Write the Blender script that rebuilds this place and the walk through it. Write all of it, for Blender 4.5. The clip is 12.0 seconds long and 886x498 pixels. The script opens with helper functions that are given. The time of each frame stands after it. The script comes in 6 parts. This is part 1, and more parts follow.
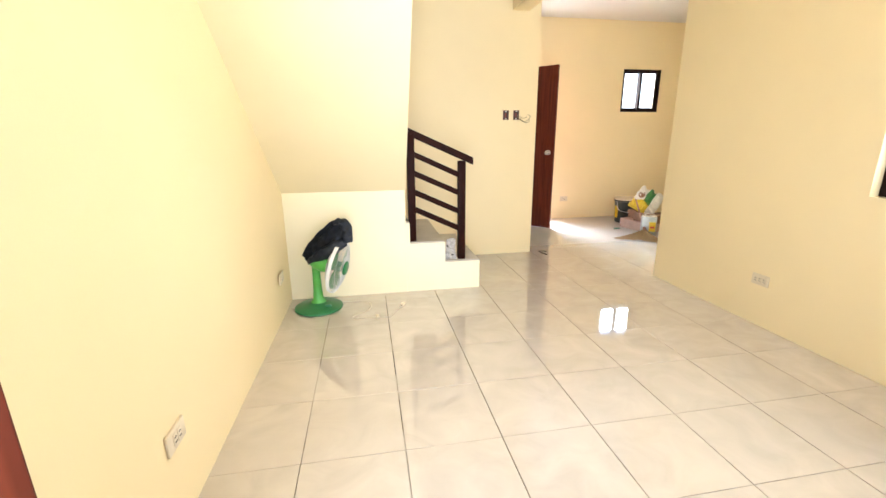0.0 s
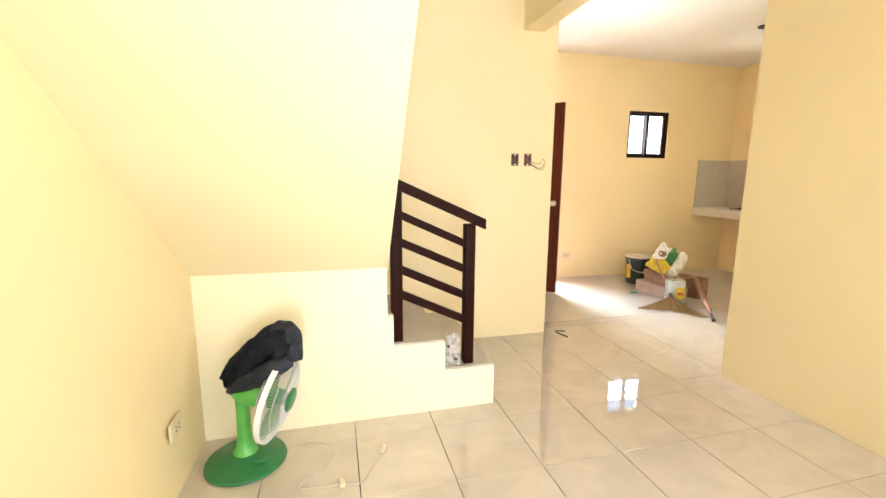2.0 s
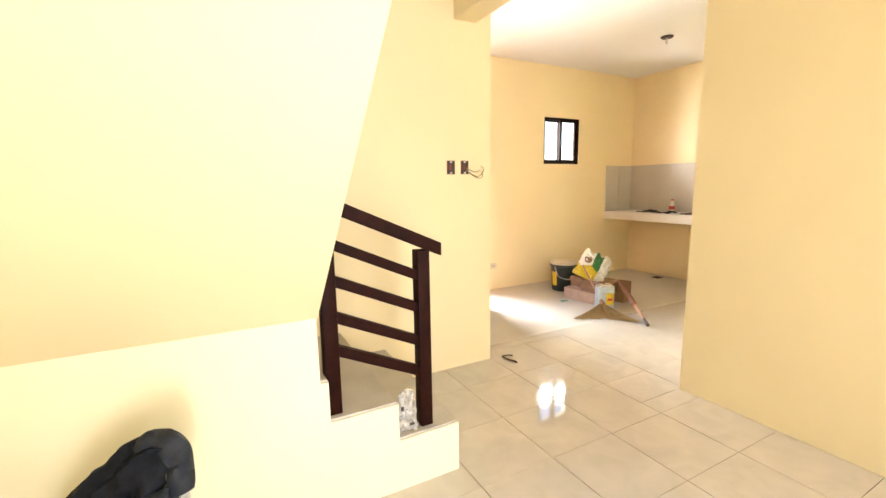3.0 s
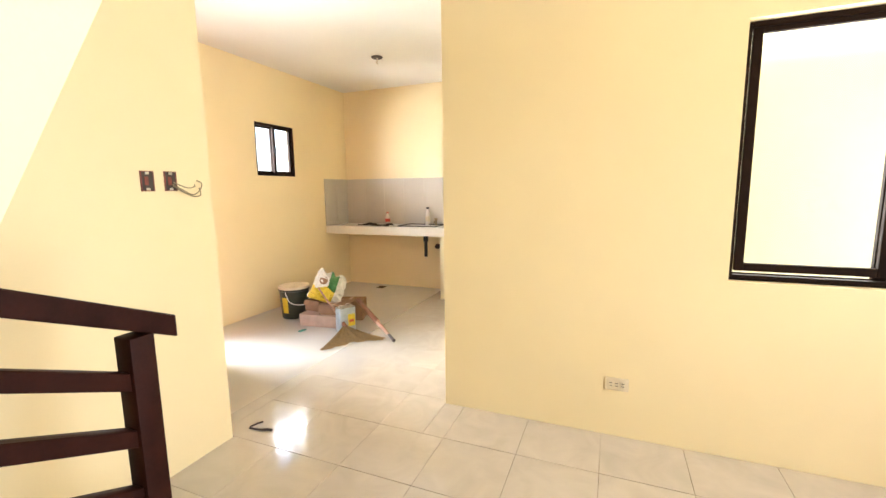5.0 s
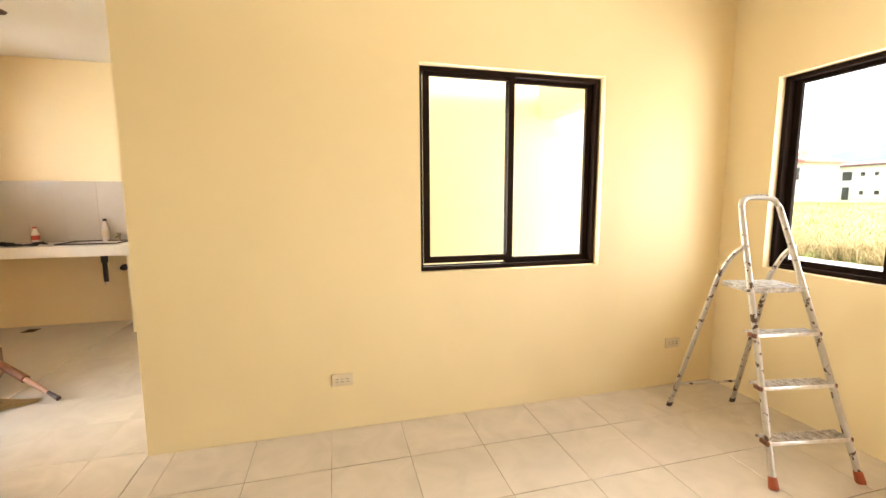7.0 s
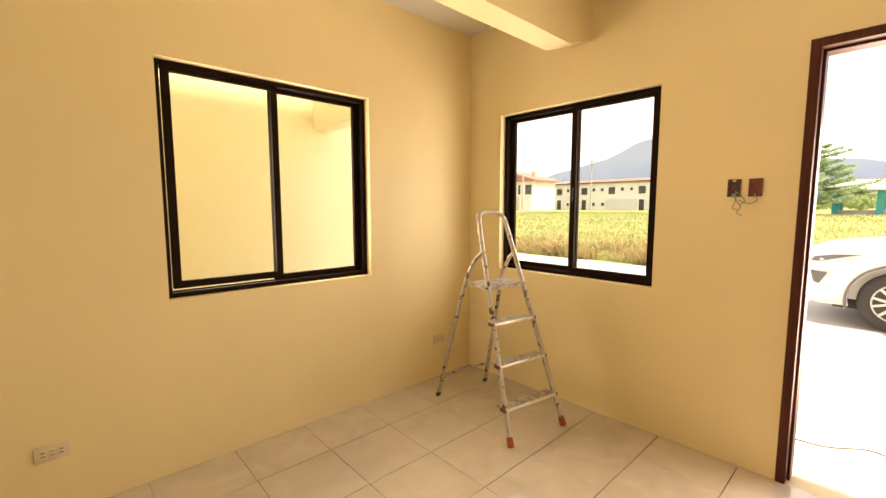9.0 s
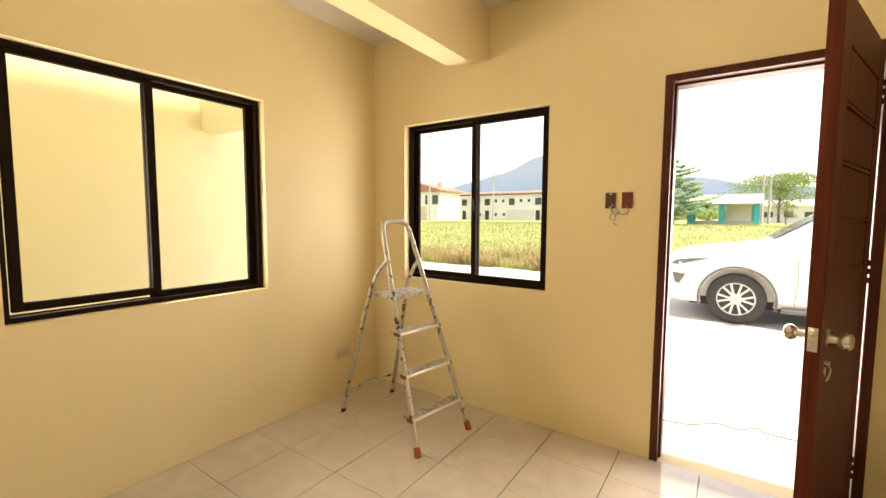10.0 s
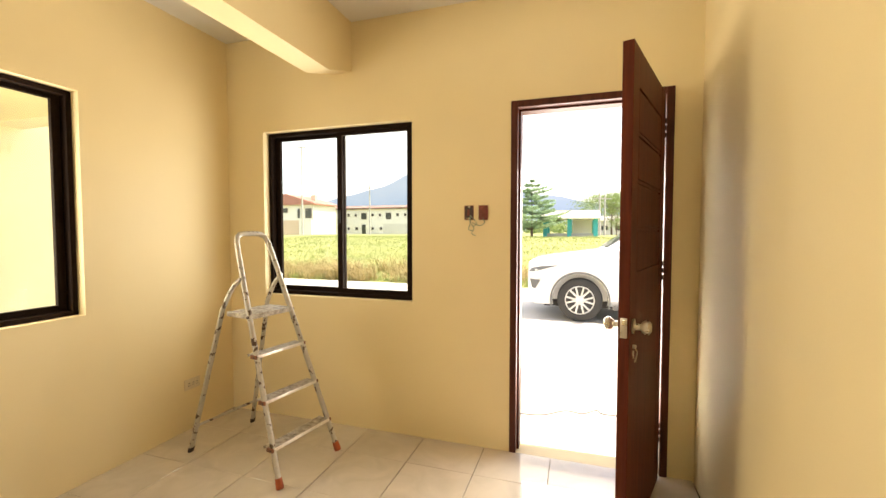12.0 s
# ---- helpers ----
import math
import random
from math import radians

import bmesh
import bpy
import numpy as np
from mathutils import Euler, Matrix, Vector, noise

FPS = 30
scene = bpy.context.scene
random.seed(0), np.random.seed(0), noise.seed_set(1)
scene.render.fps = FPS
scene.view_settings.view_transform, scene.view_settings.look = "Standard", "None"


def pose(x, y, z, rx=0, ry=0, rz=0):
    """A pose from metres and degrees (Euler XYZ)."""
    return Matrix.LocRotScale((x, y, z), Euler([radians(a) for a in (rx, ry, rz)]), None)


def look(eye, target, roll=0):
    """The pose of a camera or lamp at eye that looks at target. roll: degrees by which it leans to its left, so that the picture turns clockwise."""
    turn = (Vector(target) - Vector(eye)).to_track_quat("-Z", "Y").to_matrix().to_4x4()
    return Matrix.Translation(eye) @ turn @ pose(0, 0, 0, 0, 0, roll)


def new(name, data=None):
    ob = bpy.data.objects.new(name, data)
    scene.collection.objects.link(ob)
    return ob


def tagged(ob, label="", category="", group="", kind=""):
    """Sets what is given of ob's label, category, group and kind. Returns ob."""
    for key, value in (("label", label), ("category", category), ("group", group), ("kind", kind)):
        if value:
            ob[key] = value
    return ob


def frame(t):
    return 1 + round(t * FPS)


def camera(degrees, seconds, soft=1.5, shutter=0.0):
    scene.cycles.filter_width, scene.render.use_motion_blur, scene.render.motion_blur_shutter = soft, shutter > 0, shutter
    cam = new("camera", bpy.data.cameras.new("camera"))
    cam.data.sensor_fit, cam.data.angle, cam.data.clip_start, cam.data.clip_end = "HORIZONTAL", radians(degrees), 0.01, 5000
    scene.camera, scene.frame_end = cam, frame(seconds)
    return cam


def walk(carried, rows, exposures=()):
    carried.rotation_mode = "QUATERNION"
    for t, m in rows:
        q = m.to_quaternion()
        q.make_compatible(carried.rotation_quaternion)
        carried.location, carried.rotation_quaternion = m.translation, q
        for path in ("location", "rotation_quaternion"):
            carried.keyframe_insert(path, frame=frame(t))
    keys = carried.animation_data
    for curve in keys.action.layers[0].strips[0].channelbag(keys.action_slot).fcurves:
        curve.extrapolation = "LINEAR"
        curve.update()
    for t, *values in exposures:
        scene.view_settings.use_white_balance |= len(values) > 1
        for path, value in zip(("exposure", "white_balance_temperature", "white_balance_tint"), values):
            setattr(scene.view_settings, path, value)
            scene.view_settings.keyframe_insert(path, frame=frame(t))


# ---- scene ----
cam = camera(93.5, 12.0)

# camera and its walk
PATH = [
    (0, (0.601, 0.516, 1.208), (0.943, 2.417, 0.69), -0.4),
    (0.5, (0.716, 0.747, 1.225), (1.003, 2.673, 0.766), 1.2),
    (1, (0.727, 1.015, 1.225), (1.023, 2.948, 0.804), 1.5),
    (1.5, (0.668, 1.315, 1.249), (1.049, 3.24, 0.864), 1.1),
    (2, (0.639, 1.619, 1.273), (1.131, 3.528, 0.937), 0.4),
    (2.5, (0.611, 1.918, 1.295), (1.287, 3.777, 0.997), 0.0),
    (2.7, (0.599, 2.021, 1.296), (1.378, 3.839, 0.996), -0.5),
    (4.3, (0.714, 2.614, 1.333), (2.232, 3.891, 1.078), -0.2),
    (4.5, (0.722, 2.645, 1.349), (2.347, 3.781, 1.089), -0.1),
    (5, (0.736, 2.721, 1.356), (2.571, 3.468, 1.079), -0.7),
    (5.5, (0.742, 2.747, 1.358), (2.683, 3.127, 1.063), -1.0),
    (6, (0.727, 2.741, 1.353), (2.706, 2.805, 1.07), -0.7),
    (6.5, (0.71, 2.714, 1.341), (2.68, 2.486, 1.086), -0.4),
    (7, (0.697, 2.677, 1.344), (2.618, 2.176, 1.102), -0.2),
    (7.2, (0.694, 2.648, 1.361), (2.589, 2.056, 1.114), -0.1),
    (8.8, (0.637, 2.608, 1.385), (2.156, 1.324, 1.17), -0.1),
    (9, (0.632, 2.581, 1.373), (2.092, 1.228, 1.174), 0.0),
    (9.5, (0.62, 2.563, 1.375), (1.92, 1.054, 1.196), 0.1),
    (10, (0.621, 2.556, 1.372), (1.754, 0.914, 1.219), 0.3),
    (10.5, (0.596, 2.535, 1.36), (1.583, 0.8, 1.237), 0.4),
    (11, (0.573, 2.52, 1.364), (1.428, 0.716, 1.254), 0.4),
    (11.5, (0.566, 2.519, 1.368), (1.298, 0.66, 1.268), 0.3),
    (12, (0.558, 2.523, 1.356), (1.173, 0.622, 1.272), -0.0),
]
EXPOSURES = [(0.0, 2.86, 5900, 15), (1.5, 2.95, 5950, 14), (2.5, 3.05, 6600, 15), (4.5, 3.1, 5950, 13), (5.0, 3.04, 6150, 15), (6.0, 2.90, 6200, 17), (7.0, 2.72, 6850, 18), (9.0, 1.93, 9500, 21), (9.5, 1.91, 8600, 17), (10.5, 2.0, 8000, 14), (12.0, 2.05, 7900, 14)]
walk(cam, [(t, look(eye, target, roll)) for t, eye, target, roll in PATH], EXPOSURES)

# ---- world, sun, exposure ----
world = bpy.data.worlds.new("sky")
world.use_nodes = True
scene.world = world
wn = world.node_tree
bg = wn.nodes["Background"]
sky = wn.nodes.new("ShaderNodeTexSky")
sky.sky_type = "NISHITA"
sky.sun_disc = False
sky.sun_elevation, sky.sun_rotation = radians(62), radians(-91)
sky.air_density, sky.dust_density, sky.ozone_density = 1.0, 1.0, 1.0
tc, cl, cr, cm = (wn.nodes.new("ShaderNode" + k) for k in ("TexCoord", "TexNoise", "ValToRGB", "Mix"))
cm.data_type = "RGBA"
cl.inputs["Scale"].default_value, cl.inputs["Detail"].default_value, cl.inputs["Distortion"].default_value = 2.6, 7, 0.4
cr.color_ramp.elements[0].position, cr.color_ramp.elements[1].position = 0.42, 0.62
wn.links.new(tc.outputs["Generated"], cl.inputs["Vector"])
wn.links.new(cl.outputs[0], cr.inputs[0])
wn.links.new(cr.outputs[0], cm.inputs[0])
wn.links.new(sky.outputs[0], cm.inputs[6])
cm.inputs[7].default_value = (4.4, 4.6, 4.8, 1)
wn.links.new(cm.outputs[2], bg.inputs[0])
bg.inputs[1].default_value = 0.135
sun_data = bpy.data.lights.new("sun", "SUN")
sun_data.energy, sun_data.angle, sun_data.color = 2.8, radians(2.0), (1.0, 0.95, 0.86)
sun = new("sun", sun_data)
SUN_AZ, SUN_EL = radians(-91), radians(62)
sun_to = Vector((math.sin(SUN_AZ) * math.cos(SUN_EL), math.cos(SUN_AZ) * math.cos(SUN_EL), math.sin(SUN_EL)))
sun.matrix_world = Matrix.Translation((6, -6, 12)) @ sun_to.to_track_quat("Z", "Y").to_matrix().to_4x4()


# skylight that falls in at each opening
def sky_lamp(name, eye, target, w, h, power, color=(0.93, 0.97, 1.0)):
    d = bpy.data.lights.new(name, "AREA")
    d.shape, d.size, d.size_y, d.energy, d.color = "RECTANGLE", w, h, power, color
    new(name, d).matrix_world = look(eye, target)


sky_lamp("skylight_front_door", (0.51, -0.42, 1.0), (0.51, 1.0, 1.75), 0.70, 1.9, 15.5)
sky_lamp("skylight_front_window", (2.17, -0.42, 1.40), (2.17, 1.0, 1.8), 1.0, 1.0, 4.8)
sky_lamp("skylight_side_window", (3.50, 1.60, 1.45), (2.0, 1.60, 1.7), 1.0, 1.0, 9.0, (0.98, 0.96, 0.89))
sky_lamp("skylight_kitchen_window", (4.8, 7.5, 2.05), (4.62, 5.6, 1.6), 2.4, 0.9, 78)
sky_lamp("skylight_back_door", (3.1, 7.6, 1.55), (3.1, 5.2, 0.75), 1.8, 1.9, 130)
# emission strength of the mountain's painted haze
HAZE_GLOW = 0.34


# ---- materials ----
def mat(name, color, rough=0.6, metal=0.0, var=0.08, scale=6.0, fine=120.0, bump=0.05, tint=None, spec=0.5, coat=0.0):
    """A painted, plastic, wooden or stone surface: two scales of tone, roughness and relief."""
    m = bpy.data.materials.new(name)
    m.use_nodes = True
    nt = m.node_tree
    b = nt.nodes["Principled BSDF"]
    b.inputs["Metallic"].default_value = metal
    b.inputs["Specular IOR Level"].default_value = spec
    b.inputs["Coat Weight"].default_value = coat
    geo = nt.nodes.new("ShaderNodeNewGeometry")
    n1 = nt.nodes.new("ShaderNodeTexNoise")
    n1.inputs["Scale"].default_value, n1.inputs["Detail"].default_value = scale, 5
    n2 = nt.nodes.new("ShaderNodeTexNoise")
    n2.inputs["Scale"].default_value, n2.inputs["Detail"].default_value = fine, 3
    for n in (n1, n2):
        nt.links.new(geo.outputs["Position"], n.inputs["Vector"])
    add = nt.nodes.new("ShaderNodeMath")
    add.operation = "MULTIPLY_ADD"
    add.inputs[1].default_value = 0.35
    nt.links.new(n2.outputs[0], add.inputs[0])
    nt.links.new(n1.outputs[0], add.inputs[2])
    ramp = nt.nodes.new("ShaderNodeValToRGB")
    ramp.color_ramp.elements[0].position, ramp.color_ramp.elements[1].position = 0.42, 0.9
    lo = tuple(c * (1 - var) for c in color)
    hi = tint if tint else tuple(min(1, c * (1 + var)) for c in color)
    ramp.color_ramp.elements[0].color, ramp.color_ramp.elements[1].color = (*lo, 1), (*hi, 1)
    nt.links.new(add.outputs[0], ramp.inputs[0])
    nt.links.new(ramp.outputs[0], b.inputs["Base Color"])
    mr = nt.nodes.new("ShaderNodeMapRange")
    mr.inputs["To Min"].default_value, mr.inputs["To Max"].default_value = max(0.02, rough * 0.85), min(1, rough * 1.15)
    nt.links.new(n1.outputs[0], mr.inputs[0])
    nt.links.new(mr.outputs[0], b.inputs["Roughness"])
    if bump:
        bp = nt.nodes.new("ShaderNodeBump")
        bp.inputs["Strength"].default_value, bp.inputs["Distance"].default_value = bump, 0.01
        nt.links.new(add.outputs[0], bp.inputs["Height"])
        nt.links.new(bp.outputs[0], b.inputs["Normal"])
    return m


def glass(name):
    m = bpy.data.materials.new(name)
    m.use_nodes = True
    nt = m.node_tree
    nt.nodes.remove(nt.nodes["Principled BSDF"])
    out = nt.nodes["Material Output"]
    tr, gl, mix, fr = (nt.nodes.new("ShaderNode" + k) for k in ("BsdfTransparent", "BsdfGlossy", "MixShader", "Fresnel"))
    tr.inputs[0].default_value = (0.93, 0.95, 0.93, 1)
    gl.inputs["Roughness"].default_value = 0.02
    fr.inputs[0].default_value = 1.14
    nt.links.new(fr.outputs[0], mix.inputs[0])
    nt.links.new(tr.outputs[0], mix.inputs[1])
    nt.links.new(gl.outputs[0], mix.inputs[2])
    nt.links.new(mix.outputs[0], out.inputs[0])
    return m


def tile_mat(name):
    """Cream porcelain tile with cloudy veins; polished, with dusty scuffs that dull it."""
    m = bpy.data.materials.new(name)
    m.use_nodes = True
    nt = m.node_tree
    N, L = nt.nodes.new, nt.links.new
    b = nt.nodes["Principled BSDF"]
    geo, info = N("ShaderNodeNewGeometry"), N("ShaderNodeObjectInfo")
    shift = N("ShaderNodeVectorMath")
    shift.operation = "MULTIPLY_ADD"
    shift.inputs[1].default_value = (9, 7, 5)
    L(info.outputs["Random"], shift.inputs[0])
    L(geo.outputs["Position"], shift.inputs[2])
    cloud = N("ShaderNodeTexNoise")
    cloud.inputs["Scale"].default_value, cloud.inputs["Detail"].default_value, cloud.inputs["Distortion"].default_value = 4.5, 6, 1.2
    L(shift.outputs[0], cloud.inputs["Vector"])
    ramp = N("ShaderNodeValToRGB")
    e = ramp.color_ramp.elements
    e[0].position, e[0].color = 0.3, (0.54, 0.48, 0.395, 1)
    e[1].position, e[1].color = 0.75, (0.645, 0.575, 0.48, 1)
    L(cloud.outputs[0], ramp.inputs[0])
    dust = N("ShaderNodeTexNoise")
    dust.inputs["Scale"].default_value, dust.inputs["Detail"].default_value, dust.inputs["Roughness"].default_value = 0.9, 2, 0.5
    L(geo.outputs["Position"], dust.inputs["Vector"])
    # cement dust lies thicker towards the kitchen, where the work is still going on
    sep = N("ShaderNodeSeparateXYZ")
    L(geo.outputs["Position"], sep.inputs[0])
    far = N("ShaderNodeMapRange")
    far.inputs["From Min"].default_value, far.inputs["From Max"].default_value = 3.6, 5.6
    far.inputs["To Min"].default_value, far.inputs["To Max"].default_value = 0.0, 0.42
    L(sep.outputs["Y"], far.inputs[0])
    addn = N("ShaderNodeMath")
    L(dust.outputs[0], addn.inputs[0])
    L(far.outputs[0], addn.inputs[1])
    dr = N("ShaderNodeMapRange")
    dr.inputs["From Min"].default_value, dr.inputs["From Max"].default_value = 0.38, 1.15
    dr.inputs["To Min"].default_value, dr.inputs["To Max"].default_value = 0.0, 1.0
    L(addn.outputs[0], dr.inputs[0])
    mix = N("ShaderNodeMix")
    mix.data_type = "RGBA"
    L(dr.outputs[0], mix.inputs[0])
    L(ramp.outputs[0], mix.inputs[6])
    mix.inputs[7].default_value = (0.43, 0.415, 0.385, 1)
    L(mix.outputs[2], b.inputs["Base Color"])
    dr.interpolation_type = "SMOOTHSTEP"
    far.interpolation_type = "SMOOTHERSTEP"
    ro = N("ShaderNodeMapRange")
    ro.inputs["From Max"].default_value = 0.42
    ro.inputs["To Min"].default_value, ro.inputs["To Max"].default_value = 0.035, 0.36
    b.inputs["Specular IOR Level"].default_value = 0.6
    b.inputs["Coat Weight"].default_value, b.inputs["Coat IOR"].default_value = 0.7, 1.65
    L(ro.outputs[0], b.inputs["Coat Roughness"])
    L(far.outputs[0], ro.inputs[0])
    L(ro.outputs[0], b.inputs["Roughness"])
    return m


def grout_mat(name):
    """Joint filler: dark and open in stretches, elsewhere filled up nearly to the tone of the tiles."""
    m = bpy.data.materials.new(name)
    m.use_nodes = True
    nt = m.node_tree
    N, L = nt.nodes.new, nt.links.new
    b = nt.nodes["Principled BSDF"]
    geo, n, r = N("ShaderNodeNewGeometry"), N("ShaderNodeTexNoise"), N("ShaderNodeValToRGB")
    n.inputs["Scale"].default_value, n.inputs["Detail"].default_value, n.inputs["Roughness"].default_value = 2.3, 4, 0.6
    L(geo.outputs["Position"], n.inputs["Vector"])
    e = r.color_ramp.elements
    e[0].position, e[0].color = 0.41, (0.035, 0.026, 0.02, 1)
    e[1].position, e[1].color = 0.53, (0.46, 0.41, 0.33, 1)
    mid = e.new(0.47)
    mid.color = (0.22, 0.16, 0.11, 1)
    L(n.outputs[0], r.inputs[0])
    L(r.outputs[0], b.inputs["Base Color"])
    b.inputs["Roughness"].default_value = 0.85
    return m


def wood_mat(name, dark, light, rough=0.35, scale=1.0):
    m = bpy.data.materials.new(name)
    m.use_nodes = True
    nt = m.node_tree
    N, L = nt.nodes.new, nt.links.new
    b = nt.nodes["Principled BSDF"]
    tc, mp = N("ShaderNodeTexCoord"), N("ShaderNodeMapping")
    mp.inputs["Scale"].default_value = (30 * scale, 30 * scale, 1.6 * scale)
    L(tc.outputs["Object"], mp.inputs[0])
    n = N("ShaderNodeTexNoise")
    n.inputs["Scale"].default_value, n.inputs["Detail"].default_value, n.inputs["Distortion"].default_value = 1.4, 6, 0.8
    L(mp.outputs[0], n.inputs["Vector"])
    r = N("ShaderNodeValToRGB")
    r.color_ramp.elements[0].position, r.color_ramp.elements[0].color = 0.3, (*dark, 1)
    r.color_ramp.elements[1].position, r.color_ramp.elements[1].color = 0.72, (*light, 1)
    L(n.outputs[0], r.inputs[0])
    L(r.outputs[0], b.inputs["Base Color"])
    b.inputs["Roughness"].default_value = rough
    bp = N("ShaderNodeBump")
    bp.inputs["Strength"].default_value, bp.inputs["Distance"].default_value = 0.08, 0.004
    L(n.outputs[0], bp.inputs["Height"])
    L(bp.outputs[0], b.inputs["Normal"])
    return m


# Emission stands in for distance haze; the colour pales with height and glows unlit.
def glow_backdrop_mat(name, low, mid, high, z0, z1, strength):
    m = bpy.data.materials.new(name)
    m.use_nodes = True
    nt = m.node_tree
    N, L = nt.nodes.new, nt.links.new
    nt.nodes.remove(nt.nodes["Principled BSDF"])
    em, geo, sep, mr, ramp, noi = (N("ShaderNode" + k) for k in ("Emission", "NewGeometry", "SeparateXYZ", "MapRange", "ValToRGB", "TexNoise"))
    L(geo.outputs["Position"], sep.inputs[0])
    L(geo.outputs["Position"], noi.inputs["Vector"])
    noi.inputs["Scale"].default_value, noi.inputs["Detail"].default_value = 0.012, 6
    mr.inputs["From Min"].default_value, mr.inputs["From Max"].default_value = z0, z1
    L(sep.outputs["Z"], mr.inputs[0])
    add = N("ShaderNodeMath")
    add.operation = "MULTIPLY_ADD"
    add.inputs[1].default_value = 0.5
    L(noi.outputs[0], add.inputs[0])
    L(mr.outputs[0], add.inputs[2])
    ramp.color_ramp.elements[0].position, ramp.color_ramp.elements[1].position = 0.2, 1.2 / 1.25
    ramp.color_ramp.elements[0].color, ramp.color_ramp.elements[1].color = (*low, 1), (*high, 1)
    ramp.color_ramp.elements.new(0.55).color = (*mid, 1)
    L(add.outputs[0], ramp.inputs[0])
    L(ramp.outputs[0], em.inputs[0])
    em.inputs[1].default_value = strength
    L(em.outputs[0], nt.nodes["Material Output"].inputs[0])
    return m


M_WALL = mat("cream_yellow_paint", (0.82, 0.682, 0.405), 0.55, var=0.03, scale=1.6, fine=220, bump=0.06)
M_STAIRWALL = mat("pale_cream_paint", (0.85, 0.77, 0.53), 0.6, var=0.03, scale=2.0, fine=220, bump=0.06)
M_SOFFIT = mat("soft_cream_paint", (0.84, 0.735, 0.475), 0.6, var=0.03, scale=2.0, fine=220, bump=0.06)
M_CEIL = mat("white_ceiling_paint", (0.74, 0.72, 0.67), 0.8, var=0.03, scale=1.2, fine=150)
M_NEIGH = mat("pale_yellow_paint", (0.86, 0.79, 0.54), 0.6, var=0.04, scale=1.2, fine=160, bump=0.06)
M_GROUT = grout_mat("grey_brown_grout")
M_TILE = tile_mat("cream_polished_tile")
M_TREAD = mat("cement_tread", (0.50, 0.45, 0.37), 0.6, var=0.12, scale=7)
M_RAIL = mat("dark_brown_enamel", (0.019, 0.0048, 0.0028), 0.5, var=0.3, scale=14, bump=0.03, spec=0.07)
M_ALU = mat("dark_bronze_aluminium", (0.017, 0.0095, 0.0065), 0.65, metal=0.0, var=0.2, scale=10, bump=0.0, spec=0.04)
M_RUBBER = mat("black_gasket", (0.012, 0.012, 0.012), 0.7, bump=0)
M_GLASS = glass("clear_glass")
M_DOOR = wood_mat("mahogany_stain", (0.062, 0.012, 0.006), (0.125, 0.027, 0.012), 0.5)
M_DOOR.node_tree.nodes["Principled BSDF"].inputs["Specular IOR Level"].default_value = 0.12
M_FRAME = wood_mat("mahogany_frame", (0.050, 0.013, 0.008), (0.10, 0.028, 0.015), 0.45)
M_FRAME.node_tree.nodes["Principled BSDF"].inputs["Specular IOR Level"].default_value = 0.2
M_STEEL = mat("brushed_steel", (0.62, 0.58, 0.50), 0.28, metal=1.0, var=0.08, scale=40, bump=0.02)
M_PLASTIC = mat("cream_plastic_plate", (0.68, 0.585, 0.415), 0.4, var=0.05)
M_DARKHOLE = mat("black_slot", (0.01, 0.01, 0.01), 0.6, bump=0)
M_BOX = mat("rust_red_metal_box", (0.17, 0.035, 0.022), 0.5, var=0.4, scale=30)
M_WIRE_G = mat("grey_green_wire", (0.22, 0.28, 0.20), 0.5, var=0.1)
M_WIRE_W = mat("cream_wire", (0.68, 0.61, 0.48), 0.5, var=0.1)
M_CONC = mat("pale_concrete", (0.50, 0.475, 0.44), 0.85, var=0.15, scale=0.8, fine=25, bump=0.2)


# ---- mesh helpers ----
def bx(bm, x0, y0, z0, x1, y1, z1, bevel=0.0, seg=2):
    """Adds an upright box between two corners, with rounded edges if asked."""
    m = Matrix.LocRotScale(((x0 + x1) / 2, (y0 + y1) / 2, (z0 + z1) / 2), None, (abs(x1 - x0), abs(y1 - y0), abs(z1 - z0)))
    r = bmesh.ops.create_cube(bm, size=1, matrix=m)
    if bevel:
        edges = {e for v in r["verts"] for e in v.link_edges}
        bmesh.ops.bevel(bm, geom=list(edges), offset=bevel, segments=seg, profile=0.5, affect="EDGES")
    return bm


def tube(bm, pts, r, n=8, closed_ends=True, squash=1.0):
    """A round bar or wire of radius r (a number or one for each point) through the points."""
    pts = [Vector(p) for p in pts]
    rings = []
    up = Vector((0.13, 0.21, 0.97)).normalized()
    for i, p in enumerate(pts):
        d = (pts[min(i + 1, len(pts) - 1)] - pts[max(i - 1, 0)]).normalized()
        a = d.cross(up)
        if a.length < 0.1:
            a = d.cross(Vector((1, 0, 0)))
        a.normalize()
        b = d.cross(a)
        rr = r[i] if isinstance(r, (list, tuple)) else r
        rings.append([bm.verts.new(p + a * rr * math.cos(k * math.tau / n) + b * rr * squash * math.sin(k * math.tau / n)) for k in range(n)])
    for q, s in zip(rings, rings[1:]):
        for k in range(n):
            bm.faces.new((q[k], q[(k + 1) % n], s[(k + 1) % n], s[k]))
    if closed_ends:
        bm.faces.new(list(reversed(rings[0])))
        bm.faces.new(rings[-1])
    return bm


